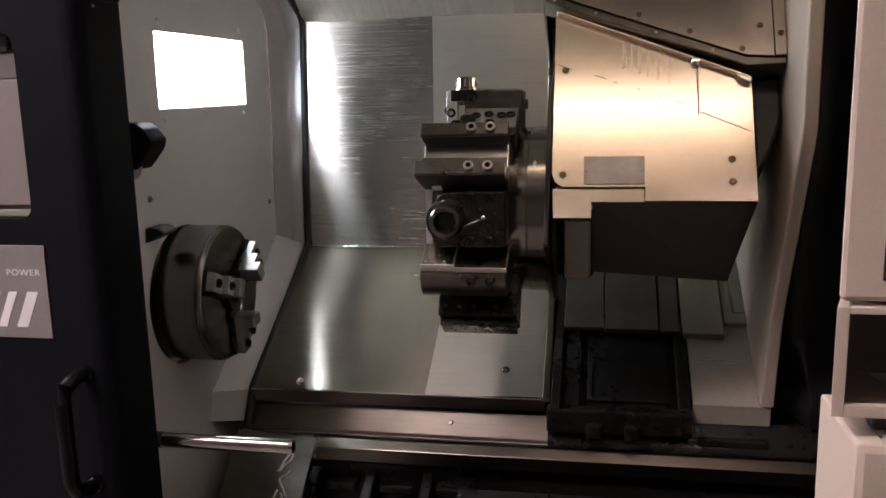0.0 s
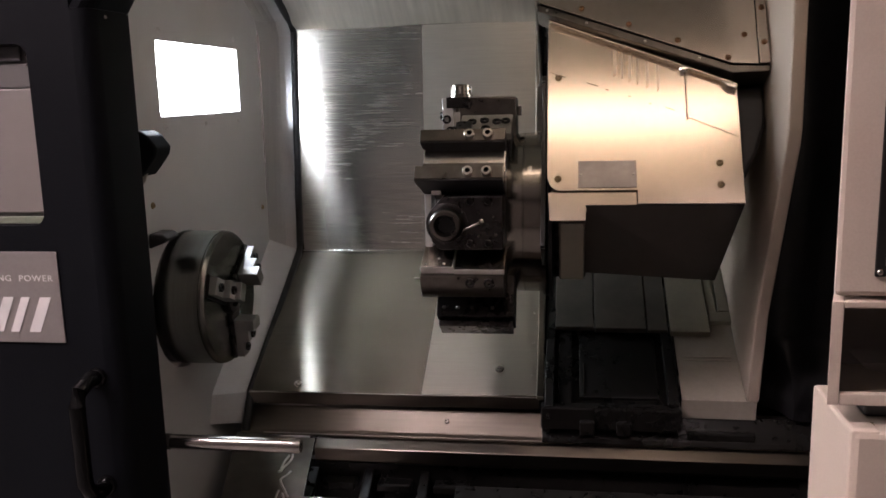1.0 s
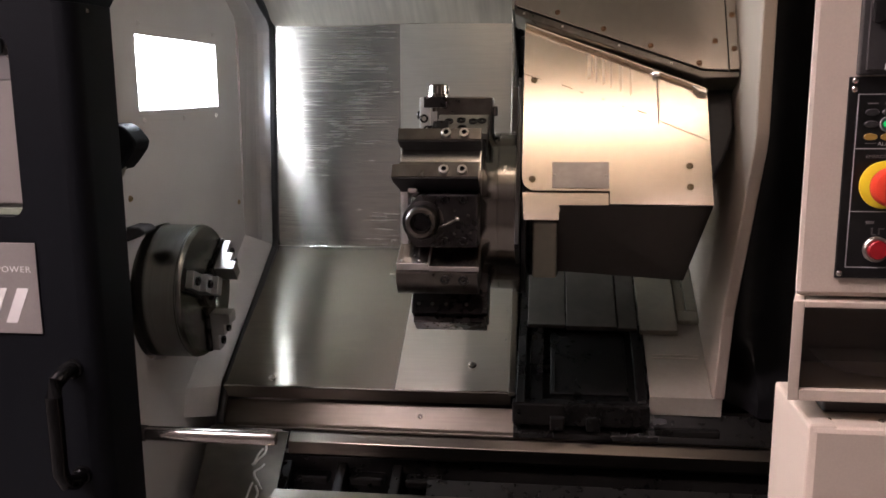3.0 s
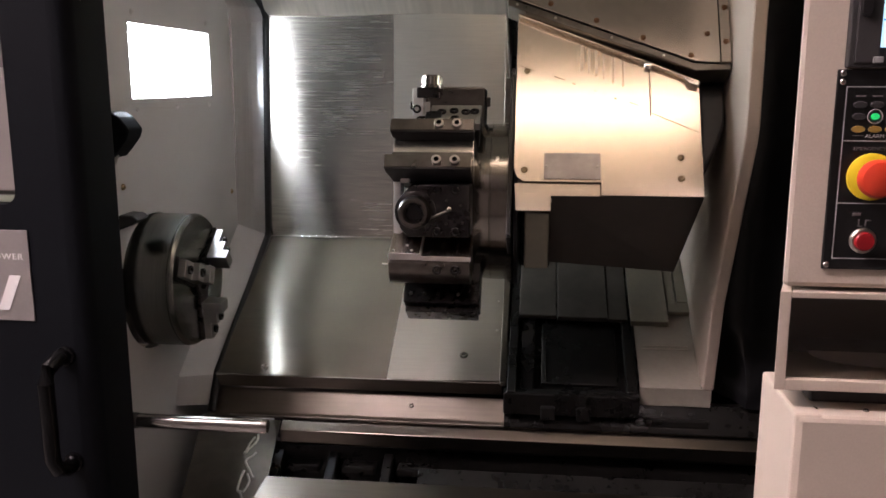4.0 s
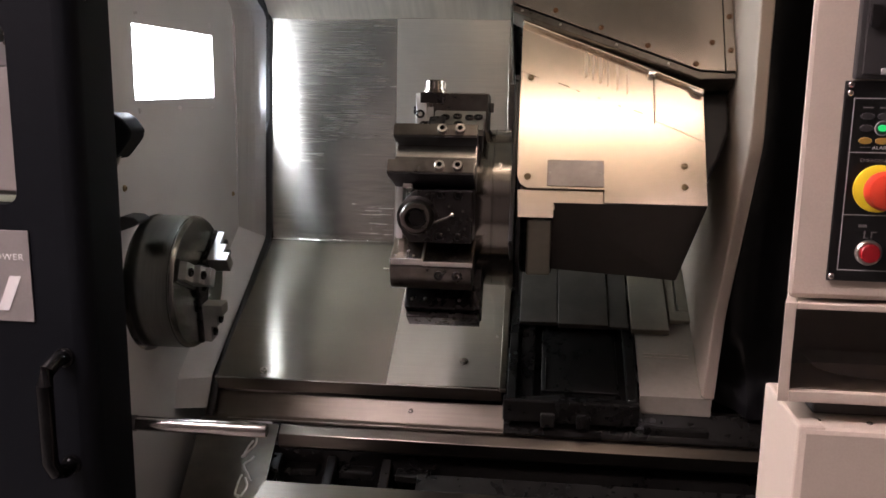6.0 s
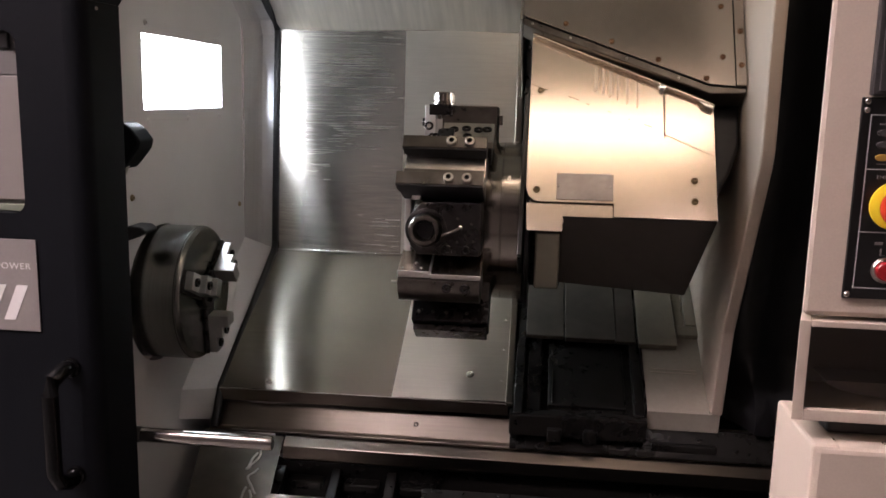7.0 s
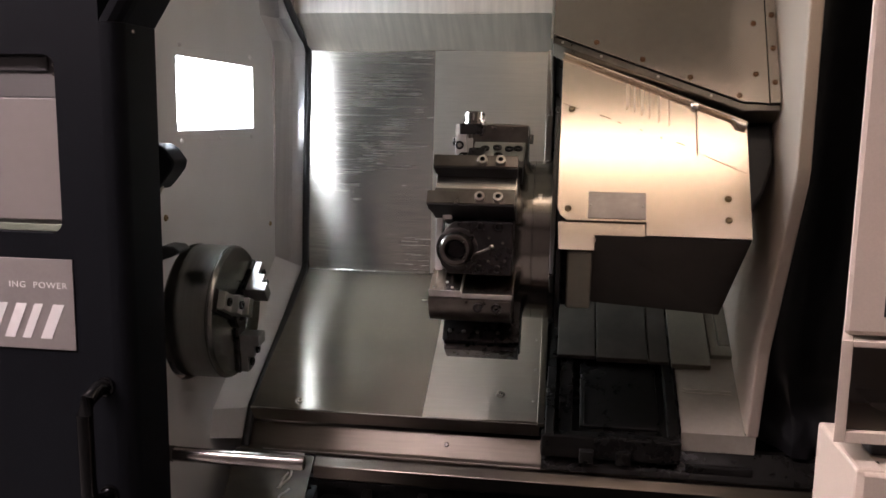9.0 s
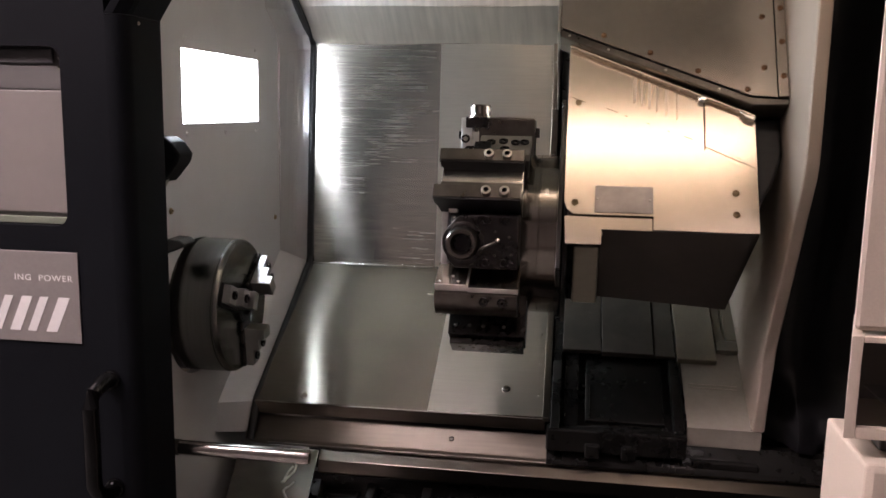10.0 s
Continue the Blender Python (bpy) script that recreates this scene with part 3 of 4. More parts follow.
part("diffuser", box(-0.12, 0.44, -0.366, -0.328, 1.893, 1.907, 0.003), TUBE_GLOW, tubelamp, "glowing warm diffuser")

# black curtain beside the carriage
def folds(u, v):
    flare = min(1.0, max(0.0, (0.12 - v) / 0.10))
    low = max(0.0, 0.06 - v) / 0.06
    rough = noise.noise(W((u * 22, v * 22, 3.0)))
    curl = math.exp(-((u - 0.29) / 0.045) ** 2)
    flare = flare * flare * (3 - 2 * flare) * min(1.0, max(0.0, (u - 0.02) / 0.08))
    return 0.088 * flare + low * low * curl * 0.035 + 0.012 * math.sin(u * 9 + 1.5 * v) + 0.006 * math.sin(u * 23 - 4 * v) + low * (0.006 * math.sin(u * 61) + 0.022 * rough) + 0.008 * noise.noise(W((u * 6, v * 9, 0.5)))


solid("black_curtain", sheet([(MOVE + 0.318, 0.16, 0.815), (0.92, 0.16, 0.775), (0.92, 0.16, 2.09), (MOVE + 0.318, 0.16, 2.09)], 0.003, 130, 120, folds), BLACK_SHEET, "black rubberised curtain hanging beside the carriage", "curtain", smooth=True)

# ---------------- sliding covers behind the tools ----------------
X = MOVE
covers = thing("sliding_way_cover", (-0.3, 0.3, 0.84), "brushed stainless sliding way cover, upright and sloping plates", "machine cover")


def ripple(u, v):
    return 0.0026 * math.sin(u * 8 + 2.4 * v) + 0.0012 * math.sin(v * 6 + 3 * u)


part("upright_plate", sheet([(-0.633, 0.458, 1.062), (X - 0.118, 0.458, 1.062), (X - 0.118, 0.502, 1.602), (-0.633, 0.502, 1.602)], 0.003, 16, 16, ripple), BRUSHED, covers, "upright brushed stainless plate", True, W((0, 0.08, 1)))
XM = -0.60 + 0.475 * (X + 0.515)
part("upright_plate", sheet([(XM, 0.4545, 1.062), (X - 0.1185, 0.4545, 1.062), (X - 0.1185, 0.4985, 1.600), (XM, 0.4985, 1.600)], 0.002, 16, 16, lambda u, v: ripple(0.475 + 0.525 * u, v)), SMOOTH_UPRIGHT, covers, "smoother overlapping stainless plate", True, W((0, 0.08, 1)))
part("top_plate", sheet([(-0.633, 0.496, 1.600), (X - 0.112, 0.496, 1.600), (X - 0.112, 0.385, 1.675), (-0.633, 0.385, 1.675)], 0.003, 6, 12, ripple), TOP_STEEL, covers, "overhanging stainless top plate", True, W((0, -0.83, 0.56)))
part("top_apron", sheet([(-0.633, 0.385, 1.675), (X - 0.112, 0.385, 1.675), (X - 0.112, 0.36, 2.09), (-0.633, 0.36, 2.09)], 0.003, 2, 2), TOP_STEEL, covers)
part("sloping_plate", sheet([(-0.633, 0.068, 0.838), (X - 0.109, 0.068, 0.841), (X - 0.118, 0.456, 1.063), (-0.633, 0.456, 1.063)], 0.003, 16, 16, ripple), BRUSHED_SHADED, covers, "sloping brushed stainless plate", True, W((0, 0.86, 0.5)))
# Smoother sheet, mostly standing in for light on the slope's right side.
part("sloping_plate", sheet([(XM + 0.05, 0.0662, 0.8420), (X - 0.1095, 0.0662, 0.8445), (X - 0.1185, 0.4545, 1.0665), (XM + 0.05, 0.4545, 1.0660)], 0.002, 16, 16, lambda u, v: ripple(0.475 + 0.525 * u, v)), LIT_SMOOTH, covers, "smoother paler sheet for the light on the slope", True, W((0, 0.86, 0.5)))
# The highlight in the fold is modelled as a bright steel bead.
part("folded_edge", tube([(-0.628, 0.4535, 1.0655), (-0.3, 0.4505, 1.0665), (X - 0.12, 0.4505, 1.0680)], 0.0016, 8), BRIGHT_STEEL, covers, "bright bead for the highlight between the plates", True)
part("front_lip", prism([(-0.633, 0.0670, 0.838), (X - 0.109, 0.0670, 0.841), (X - 0.109, 0.0655, 0.8165), (-0.633, 0.0655, 0.8135)], (0, 0.004, 0), 0.001), BED_STEEL, covers)
# Bead put in for the bevel's highlight along the lip.
part("rolled_edge", tube([(-0.633, 0.0672, 0.8378), (-0.37, 0.0672, 0.8393), (X - 0.109, 0.0672, 0.8408)], 0.0019, 8), BRIGHT_STEEL, covers, "bright bead for the highlight along the lip", True)
strip = bmesh.new()
prism([(X - 0.114, 0.060, 0.838), (X - 0.100, 0.060, 0.838), (X - 0.104, 0.448, 1.070), (X - 0.118, 0.448, 1.070)], (0, -0.006, 0.010), 0.0015, bm=strip)
prism([(X - 0.128, 0.44, 1.07), (X - 0.112, 0.44, 1.07), (X - 0.112, 0.480, 1.60), (X - 0.128, 0.480, 1.60)], (0, -0.012, 0), 0.0015, bm=strip)
edge_strip = part("edge_strip", strip, BED_STEEL, covers)
for v in (0.12, 0.32, 0.52, 0.72, 0.92):
    put("rivet", RIVET, None, W((X - 0.124, 0.066, 0.8455)).lerp(W((X - 0.128, 0.454, 1.0685)), v), (0, -0.5, 0.86), covers)
    put("rivet", RIVET, None, W((X - 0.120, 0.427, 1.07)).lerp(W((X - 0.120, 0.466, 1.60)), v), (0, -1, 0), edge_strip)
put("screw", COVER_BOLT, None, (X - 0.192, 0.1235, 0.8790), (0, -0.5, 0.86), covers)
put("screw", COVER_BOLT, None, (-0.532, 0.084, 0.850), (0.3, -0.5, 0.86), covers)

# ---------------- the carriage ----------------
E1, E2, E3 = W((1, 0, 0)), W((0, 0.5, 0.8660254)), W((0, -0.8660254, 0.5))
H0 = W((X, -0.123, 1.252))


def on(x, v, w=0.0):
    """A place on the slanted housing: along, up the slant, out of its face."""
    return H0 + E1 * x + E2 * v + E3 * w


def slab(points, w0, w1, bevel=0.0, bm=None):
    return prism([on(x, v, w0) for x, v in points], E3 * (w1 - w0), bevel, None, bm)


housing = thing("turret_housing", (X + 0.07, 0.1, 1.1), "slanted satin steel housing of the tool turret", "machine housing")
part("front_plate", slab([(-0.088, 0.351), (0.233, 0.209), (0.234, 0.001), (0.0625, 0.001), (0.0625, 0.0255), (-0.070, 0.0255), (-0.082, 0.034), (-0.0875, 0.05)], -0.003, 0.0, 0.0006), SATIN, housing, "satin steel front plate with scratches")
part("lower_plate", slab([(-0.086, 0.0245), (0.0615, 0.0245), (0.0615, 0.001), (-0.0225, 0.001), (-0.0225, -0.027), (-0.083, -0.027)], -0.008, -0.005, 0.0006), SATIN, housing)
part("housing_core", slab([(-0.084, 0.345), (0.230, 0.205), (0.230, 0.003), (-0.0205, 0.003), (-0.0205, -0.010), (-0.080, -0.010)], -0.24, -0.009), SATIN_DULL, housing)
part("top_edge", slab([(-0.088, 0.3595), (0.233, 0.2175), (0.233, 0.2095), (-0.088, 0.3515)], -0.03, 0.012, 0.003), SATIN, housing, "bright rolled top edge")
part("weld_knob", lathe([(0, 0.009), (0.008, 0.009), (0.012, 0.006), (0.013, 0)], on(0.146, 0.2505, 0.0), E3, 16), BRIGHT_STEEL, housing, "bright weld knob", True)
part("corner_tab", slab([(0.206, 0.221), (0.232, 0.213), (0.230, 0.2035), (0.214, 0.209)], 0.002, 0.014, 0.002), BRIGHT_STEEL, housing, "bent bright corner tab")
part("scuffed_plate", slab([(-0.035, 0.079), (0.0615, 0.079), (0.0615, 0.030), (-0.035, 0.030)], 0.0005, 0.0018, 0.0004), GREY_PLATE, housing, "scuffed grey metal plate with tiny rivets")
for x, v in ((-0.069, 0.242), (-0.069, 0.047), (0.197, 0.073), (0.197, 0.034)):
    put("screw", SCREW, None, on(x, v, 0), E3, housing)
for x in (-0.031, 0.057):
    put("rivet", RIVET, None, on(x, 0.054, 0.0018), E3, housing)
part("weld_bead", slab([(0.1465, 0.245), (0.1485, 0.244), (0.1490, 0.155), (0.1470, 0.150)], 0.0002, 0.0009), SEAM, housing)
part("patch_plate", slab([(0.150, 0.2415), (0.231, 0.2075), (0.231, 0.12), (0.150, 0.158)], 0.0003, 0.0016, 0.0005), SATIN, housing, "patch plate welded on the front plate")
for x, w in ((0.026, 0.006), (0.040, 0.003), (0.052, 0.005), (0.066, 0.0025), (0.082, 0.004), (0.100, 0.003)):
    top = 0.351 - (x + 0.088) * 0.4424
    part("drip_line", slab([(x, top - 0.004), (x + w, top - 0.004 - w * 0.44), (x + w, top - 0.055), (x, top - 0.06)], 0.0001, 0.0006), STREAK, housing)
for x, v, n, w in ((-0.020, 0.232, 0.020, 0.0012), (0.012, 0.218, 0.006, 0.0014), (0.050, 0.204, 0.006, 0.0012), (0.085, 0.189, 0.005, 0.0014), (0.112, 0.180, 0.016, 0.0013), (0.156, 0.166, 0.050, 0.0022), (-0.086, 0.255, 0.03, 0.0009)):
    part("scratch", slab([(x, v), (x + n, v - n * 0.40), (x + n, v - n * 0.40 - w), (x, v - w)], 0.0001, 0.0005), CHIP, housing, "dark scratch")
# underside, its dark colour put in for the shade beneath the housing
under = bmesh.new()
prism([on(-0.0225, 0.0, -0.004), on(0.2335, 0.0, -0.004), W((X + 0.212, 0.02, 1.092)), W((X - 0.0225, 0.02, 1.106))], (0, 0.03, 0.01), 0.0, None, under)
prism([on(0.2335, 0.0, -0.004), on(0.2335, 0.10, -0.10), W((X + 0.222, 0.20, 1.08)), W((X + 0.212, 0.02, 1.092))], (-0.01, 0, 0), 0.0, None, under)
part("underside", under, UNDERSIDE, housing, "underside panel, coloured dark for its shade")
part("hub_column", prism([(X - 0.068, -0.085, 1.215), (X - 0.024, -0.085, 1.215), (X - 0.024, -0.055, 1.108), (X - 0.068, -0.055, 1.108)], (0, 0.12, 0.0), 0.004), HUB_GREY, housing)
part("hub_block", prism([(X - 0.078, -0.045, 1.225), (X - 0.020, -0.045, 1.225), (X - 0.020, 0.03, 1.095), (X - 0.078, 0.03, 1.095)], (0, 0.15, 0.0), 0.003), BLACK_PAINT, housing)

# upper cover over the housing
upper = thing("upper_cover", (X + 0.09, 0.1, 1.45), "tall satin steel upper cover panel with a row of screws", "machine cover")
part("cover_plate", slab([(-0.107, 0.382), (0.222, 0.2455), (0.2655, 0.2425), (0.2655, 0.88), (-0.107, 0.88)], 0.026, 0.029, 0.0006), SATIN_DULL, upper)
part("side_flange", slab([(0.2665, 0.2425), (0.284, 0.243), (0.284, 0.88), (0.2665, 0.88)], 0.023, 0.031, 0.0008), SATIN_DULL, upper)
part("side_channel", slab([(0.2675, 0.238), (0.2855, 0.238), (0.2855, 0.88), (0.2675, 0.88)], -0.05, 0.0225, 0.001), BLACK_RUBBER, upper)
part("bottom_channel", slab([(-0.107, 0.3815), (0.222, 0.2450), (0.284, 0.2415), (0.284, 0.231), (0.224, 0.229), (-0.107, 0.366)], -0.02, 0.024, 0.002), BROWN_STEEL, upper, "dark steel channel along the lower edge")
part("cover_core", slab([(-0.103, 0.39), (0.222, 0.25), (0.283, 0.25), (0.283, 0.88), (-0.103, 0.88)], -0.25, 0.0255), BLACK_PAINT, upper)
part("left_flange", slab([(-0.112, 0.372), (-0.1075, 0.372), (-0.1075, 0.88), (-0.112, 0.88)], -0.25, 0.029, 0.0008), STAINLESS, upper)
for k in range(6):
    x = -0.029 + 0.0817 * k
    if x < 0.25:
        put("screw", SCREW_RUSTY, None, on(x, 0.3645 - (x + 0.029) * 0.4415, 0.029), E3, upper)
for v in (0.300, 0.405, 0.51, 0.62, 0.73):
    put("screw", SCREW_RUSTY, None, on(0.245, v, 0.029), E3, upper)
for v in (0.283, 0.352, 0.422, 0.50, 0.60):
    put("screw", SCREW_RUSTY, None, on(0.276, v, 0.031), E3, upper)
for x in (-0.09, -0.02, 0.08, 0.17):
    put("rivet", RIVET, None, on(x, 0.374 - (x + 0.107) * 0.415, 0.024), E3, upper)

# black slab stands in for the shade between housing and guard
part("wiper", slab([(0.2365, 0.232), (0.283, 0.236), (0.283, 0.16), (0.262, 0.10), (0.2365, 0.06)], -0.22, -0.03, 0.006), BLACK_RUBBER, upper, "black slab for the shade beside the housing")

# cream guard at the carriage's end
guard = thing("carriage_guard", (X + 0.30, 0.1, 0.81), "cream painted upright guard plate of the carriage", "machine guard")
part("guard_plate", prism([(X + 0.286, -0.157, 2.05), (X + 0.286, -0.157, 1.372), (X + 0.286, -0.150, 1.345), (X + 0.286, 0.016, 1.025), (X + 0.286, 0.060, 0.846), (X + 0.286, 0.50, 0.846), (X + 0.286, 0.50, 2.05)], (0.022, 0, 0), 0.003), CREAM, guard)
part("guard_foot", prism([(X + 0.165, 0.066, 0.846), (X + 0.2855, 0.066, 0.846), (X + 0.2855, 0.40, 1.026), (X + 0.165, 0.40, 1.026)], (0, 0.004, -0.008), 0.0015), GUARD_GREY, guard, "sloping grey-beige foot plate")
part("foot_lip", prism([(X + 0.165, 0.064, 0.846), (X + 0.305, 0.064, 0.846), (X + 0.305, 0.068, 0.806), (X + 0.165, 0.068, 0.806)], (0, 0.006, 0), 0.0015), GUARD_GREY, guard)
part("foot_wall", prism([(X + 0.162, 0.066, 0.848), (X + 0.162, 0.066, 0.80), (X + 0.162, 0.40, 0.98), (X + 0.162, 0.40, 1.03)], (0.003, 0, 0)), BLACK_PAINT, guard)
sl = W((0, 0.874, 0.472)).normalized()


def lying(x0, x1, a, b, lift, thick, mat, name, parent, label="", bevel=0.002):
    """A plate lying on the slope, from a to b up along it."""
    base, up = W((0, 0.066, 0.846)), W((0, -0.472, 0.874)).normalized()
    p = [base + sl * a + up * lift, base + sl * b + up * lift]
    return part(name, prism([p[0] + E1 * (X + x0), p[0] + E1 * (X + x1), p[1] + E1 * (X + x1), p[1] + E1 * (X + x0)], up * thick, bevel), mat, parent, label)


saddle = thing("cross_slide_saddle", (X + 0.05, 0.2, 0.85), "dark oily saddle with stacked flat way plates", "saddle")
lying(-0.098, 0.160, -0.02, 0.40, -0.05, 0.03, BLACK_PAINT, "saddle_bed", saddle)
lying(-0.098, -0.080, -0.035, 0.36, -0.02, 0.03, BLACK_PAINT, "saddle_rail", saddle)
lying(0.140, 0.160, -0.02, 0.20, -0.02, 0.022, BLACK_PAINT, "saddle_rail", saddle)
lying(-0.072, -0.045, -0.02, 0.30, -0.02, 0.018, DARK_STEEL, "wiper_bar", saddle)
lying(-0.030, 0.125, 0.01, 0.185, -0.02, 0.008, BLACK_PAINT, "glossy_plate", saddle, "glossy black plate")
lying(-0.023, -0.0205, 0.012, 0.10, -0.011, 0.004, BRIGHT_STEEL, "bright_edge", saddle, "bright thin edge")
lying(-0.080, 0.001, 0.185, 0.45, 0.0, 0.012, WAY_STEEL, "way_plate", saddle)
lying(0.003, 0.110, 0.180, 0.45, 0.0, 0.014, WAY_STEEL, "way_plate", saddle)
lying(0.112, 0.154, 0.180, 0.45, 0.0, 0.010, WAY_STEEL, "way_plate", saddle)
lying(0.158, 0.238, 0.170, 0.45, 0.002, 0.014, WAY_GREY, "way_plate", saddle, "grey-beige way plate")
lying(0.240, 0.2850, 0.205, 0.235, 0.002, 0.012, WAY_GREY, "cross_strip", saddle, "grey-beige cross strip")
lying(0.262, 0.2850, 0.237, 0.45, 0.002, 0.012, WAY_GREY, "way_plate", saddle, "grey-beige way plate")
lying(0.240, 0.259, 0.237, 0.45, 0.002, 0.007, WAY_GREY, "way_plate", saddle, "grey-beige way plate")
for a in (0.104, 0.113):
    lying(0.178, 0.272, a, a + 0.0014, 0.0005, 0.0012, CREAM, "scuff_line", saddle, "pale rubbed line", 0.0)
part("saddle_apron", box(X - 0.105, X + 0.163, 0.030, 0.062, 0.790, 0.836, 0.004), BLACK_PAINT, saddle)
for x in (-0.03, 0.04):
    part("apron_lug", box(X + x, X + x + 0.028, 0.018, 0.034, 0.785, 0.812, 0.003), BLACK_PAINT, saddle)
# Strip added for the shade and dark reflections on the rail beside the carriage.
part("rail_skirt", prism([(X - 0.103, 0.073, 0.8075), (X - 0.103, 0.0455, 0.767), (X - 0.103, 0.0425, 0.7600), (X - 0.103, 0.0425, 0.7575), (X - 0.103, 0.049, 0.7575), (X - 0.103, 0.078, 0.8075)], (0.77, 0, 0)), BLACK_PAINT, saddle, "added black strip that darkens the rail")
part("apron_bar", box(X + 0.175, X + 0.300, 0.045, 0.062, 0.770, 0.785, 0.003), BLACK_PAINT, saddle)
# ---------------- tool turret ----------------
TC = W((X, 0.06, 1.214))


def station(a):
    s, c = math.sin(radians(a)), math.cos(radians(a))
    m = Matrix(((1, 0, 0), (0, s, -c), (0, c, s))).to_4x4()
    return Matrix.Translation(TC) @ m


turret = thing("tool_turret", TC, "round steel tool turret disc with twelve stations", "tool turret")
part("disc", lathe([(-0.166, 0.0), (-0.166, 0.140), (-0.160, 0.148), (-0.131, 0.150), (-0.1305, 0.1485), (-0.1285, 0.1485), (-0.128, 0.150), (-0.100, 0.150), (-0.099, 0.156), (-0.090, 0.156), (-0.088, 0.152), (-0.088, 0)], TC, (1, 0, 0), 120), DISC_STEEL, turret, smooth=True)
hub = bmesh.new()
lathe([(-0.276, 0.0), (-0.276, 0.118), (-0.270, 0.130), (-0.172, 0.142), (-0.165, 0.142), (-0.165, 0)], TC, (1, 0, 0), 12, hub)
part("station_ring", hub, DARK_STEEL, turret, "dark twelve-sided station ring")
part("hub_cap", lathe([(-0.290, 0.0), (-0.290, 0.100), (-0.286, 0.108), (-0.276, 0.112), (-0.274, 0)], TC, (1, 0, 0), 48), BRIGHT_STEEL, turret, "bright hub cap", True)
part("disc_mark", box(-0.121, -0.115, -0.006, 0.006, 0.1495, 0.1505, 0, station(38)), BRIGHT_STEEL, turret)
part("back_plate", slab([(-0.097, 0.245), (-0.0895, 0.245), (-0.0895, -0.075), (-0.097, -0.075)], -0.30, 0.004, 0.001), BLACK_PAINT, housing, "black plate behind the turret")
part("rear_ring", lathe([(-0.088, 0.135), (-0.0865, 0.166), (-0.0795, 0.166), (-0.078, 0.135)], TC, (1, 0, 0), 72), BLACK_PAINT, housing, "black ring behind the turret", True)

# turning tool holder, two clamp bars
m = station(33)
tool = thing("turning_tool_holder", m @ W((-0.22, 0, 0.14)), "browned steel turning tool holder with two bolted clamp bars", "tool holder", "tool holders on the turret")
part("holder_block", box(-0.286, -0.158, -0.040, 0.040, 0.138, 0.196, 0.002, m), DARK_STEEL, tool)
part("channel_floor", box(-0.298, -0.157, -0.020, 0.022, 0.1965, 0.203, 0.0015, m), BRIGHT_STEEL, tool, "ground channel floor")
for t0, t1, x0, x1 in ((0.0235, 0.0475, -0.301, -0.156), (-0.0475, -0.0225, -0.306, -0.158)):
    bar = part("clamp_bar", box(x0, x1, t0 + 0.0012, t1, 0.2045, 0.233, 0.0012, m), BROWN_STEEL, tool)
    # Thin black sheet paints the shade on the bar's downward face.
    part("bar_underside", prism([(x0 + 0.0005, t0 - 0.0015, 0.2315), (x1, t0 - 0.0015, 0.2315), (x1, t0 - 0.0015, 0.180), (x0 + 0.010, t0 - 0.0015, 0.180)], (0, 0.0025, 0), 0.0, m), BLACK_RUBBER, bar, "black sheet for the shade under the bar")
    for x in (-0.216, -0.185):
        put("clamp_bolt", BOLT, None, m @ W((x, (t0 + t1) / 2, 0.233)), m.to_3x3() @ W((0, 0, 1)), bar)
part("channel_step", box(-0.298, -0.158, -0.021, -0.004, 0.2035, 0.2075, 0.001, m), BROWN_STEEL, tool)
part("holder_end", prism([(-0.292, 0.0235, 0.142), (-0.301, 0.0235, 0.179), (-0.157, 0.0235, 0.179), (-0.157, 0.0235, 0.142)], (0, 0.02, 0), 0.001, m), DARK_STEEL, tool)

# driven tool with a round nose
m = station(3)
tool = thing("driven_tool_holder", m @ W((-0.22, 0, 0.14)), "blackened driven tool holder with a round collet nose", "tool holder", "tool holders on the turret")
part("holder_block", box(-0.235, -0.160, -0.046, 0.046, 0.138, 0.206, 0.003, m), DARK_STEEL, tool)
part("gear_head", prism([(-0.282, -0.030, 0.150), (-0.282, 0.022, 0.150), (-0.262, 0.044, 0.150), (-0.230, 0.046, 0.150), (-0.230, -0.046, 0.150), (-0.268, -0.046, 0.150)], (0, 0, 0.055), 0.003, m), DARK_STEEL, tool)
part("nose", lathe([(0, 0.029), (0.014, 0.029), (0.018, 0.0265), (0.028, 0.0265), (0.031, 0.024), (0.031, 0.0185), (0.024, 0.0155), (0.010, 0.0150), (0.010, 0)], m @ W((-0.254, -0.002, 0.205)), m.to_3x3() @ W((0, 0, 1)), 40), BROWN_STEEL, tool, "round steel collet nose", True)
# Black disc on the bore's floor, put in for its shade.
part("collet_bore", lathe([(0, 0.0148), (0.001, 0.0148), (0.001, 0)], m @ W((-0.254, -0.002, 0.2155)), m.to_3x3() @ W((0, 0, 1)), 28), BLACK_PAINT, tool)
part("lever", tube([m @ W((-0.228, -0.012, 0.210)), m @ W((-0.214, -0.006, 0.213)), m @ W((-0.196, 0.002, 0.209))], 0.0022, 8), BROWN_STEEL, tool, "small steel lever", True)
part("lever_knob", lathe([(0, 0.005), (0.004, 0.0045), (0.006, 0.002), (0.006, 0)], m @ W((-0.195, 0.003, 0.206)), m.to_3x3() @ W((0, 0, 1)), 14), BRIGHT_STEEL, tool)
for x in (-0.216, -0.185):
    for t in (0.036, -0.036):
        put("holder_bolt", BOLT_DARK, None, m @ W((x, t, 0.206)), m.to_3x3() @ W((0, 0, 1)), tool)
for x, t in ((-0.176, 0.01), (-0.172, -0.02), (-0.2, 0.018), (-0.2, -0.022)):
    put("pin", PIN, None, m @ W((x, t, 0.206)), m.to_3x3() @ W((0, 0, 1)), tool)
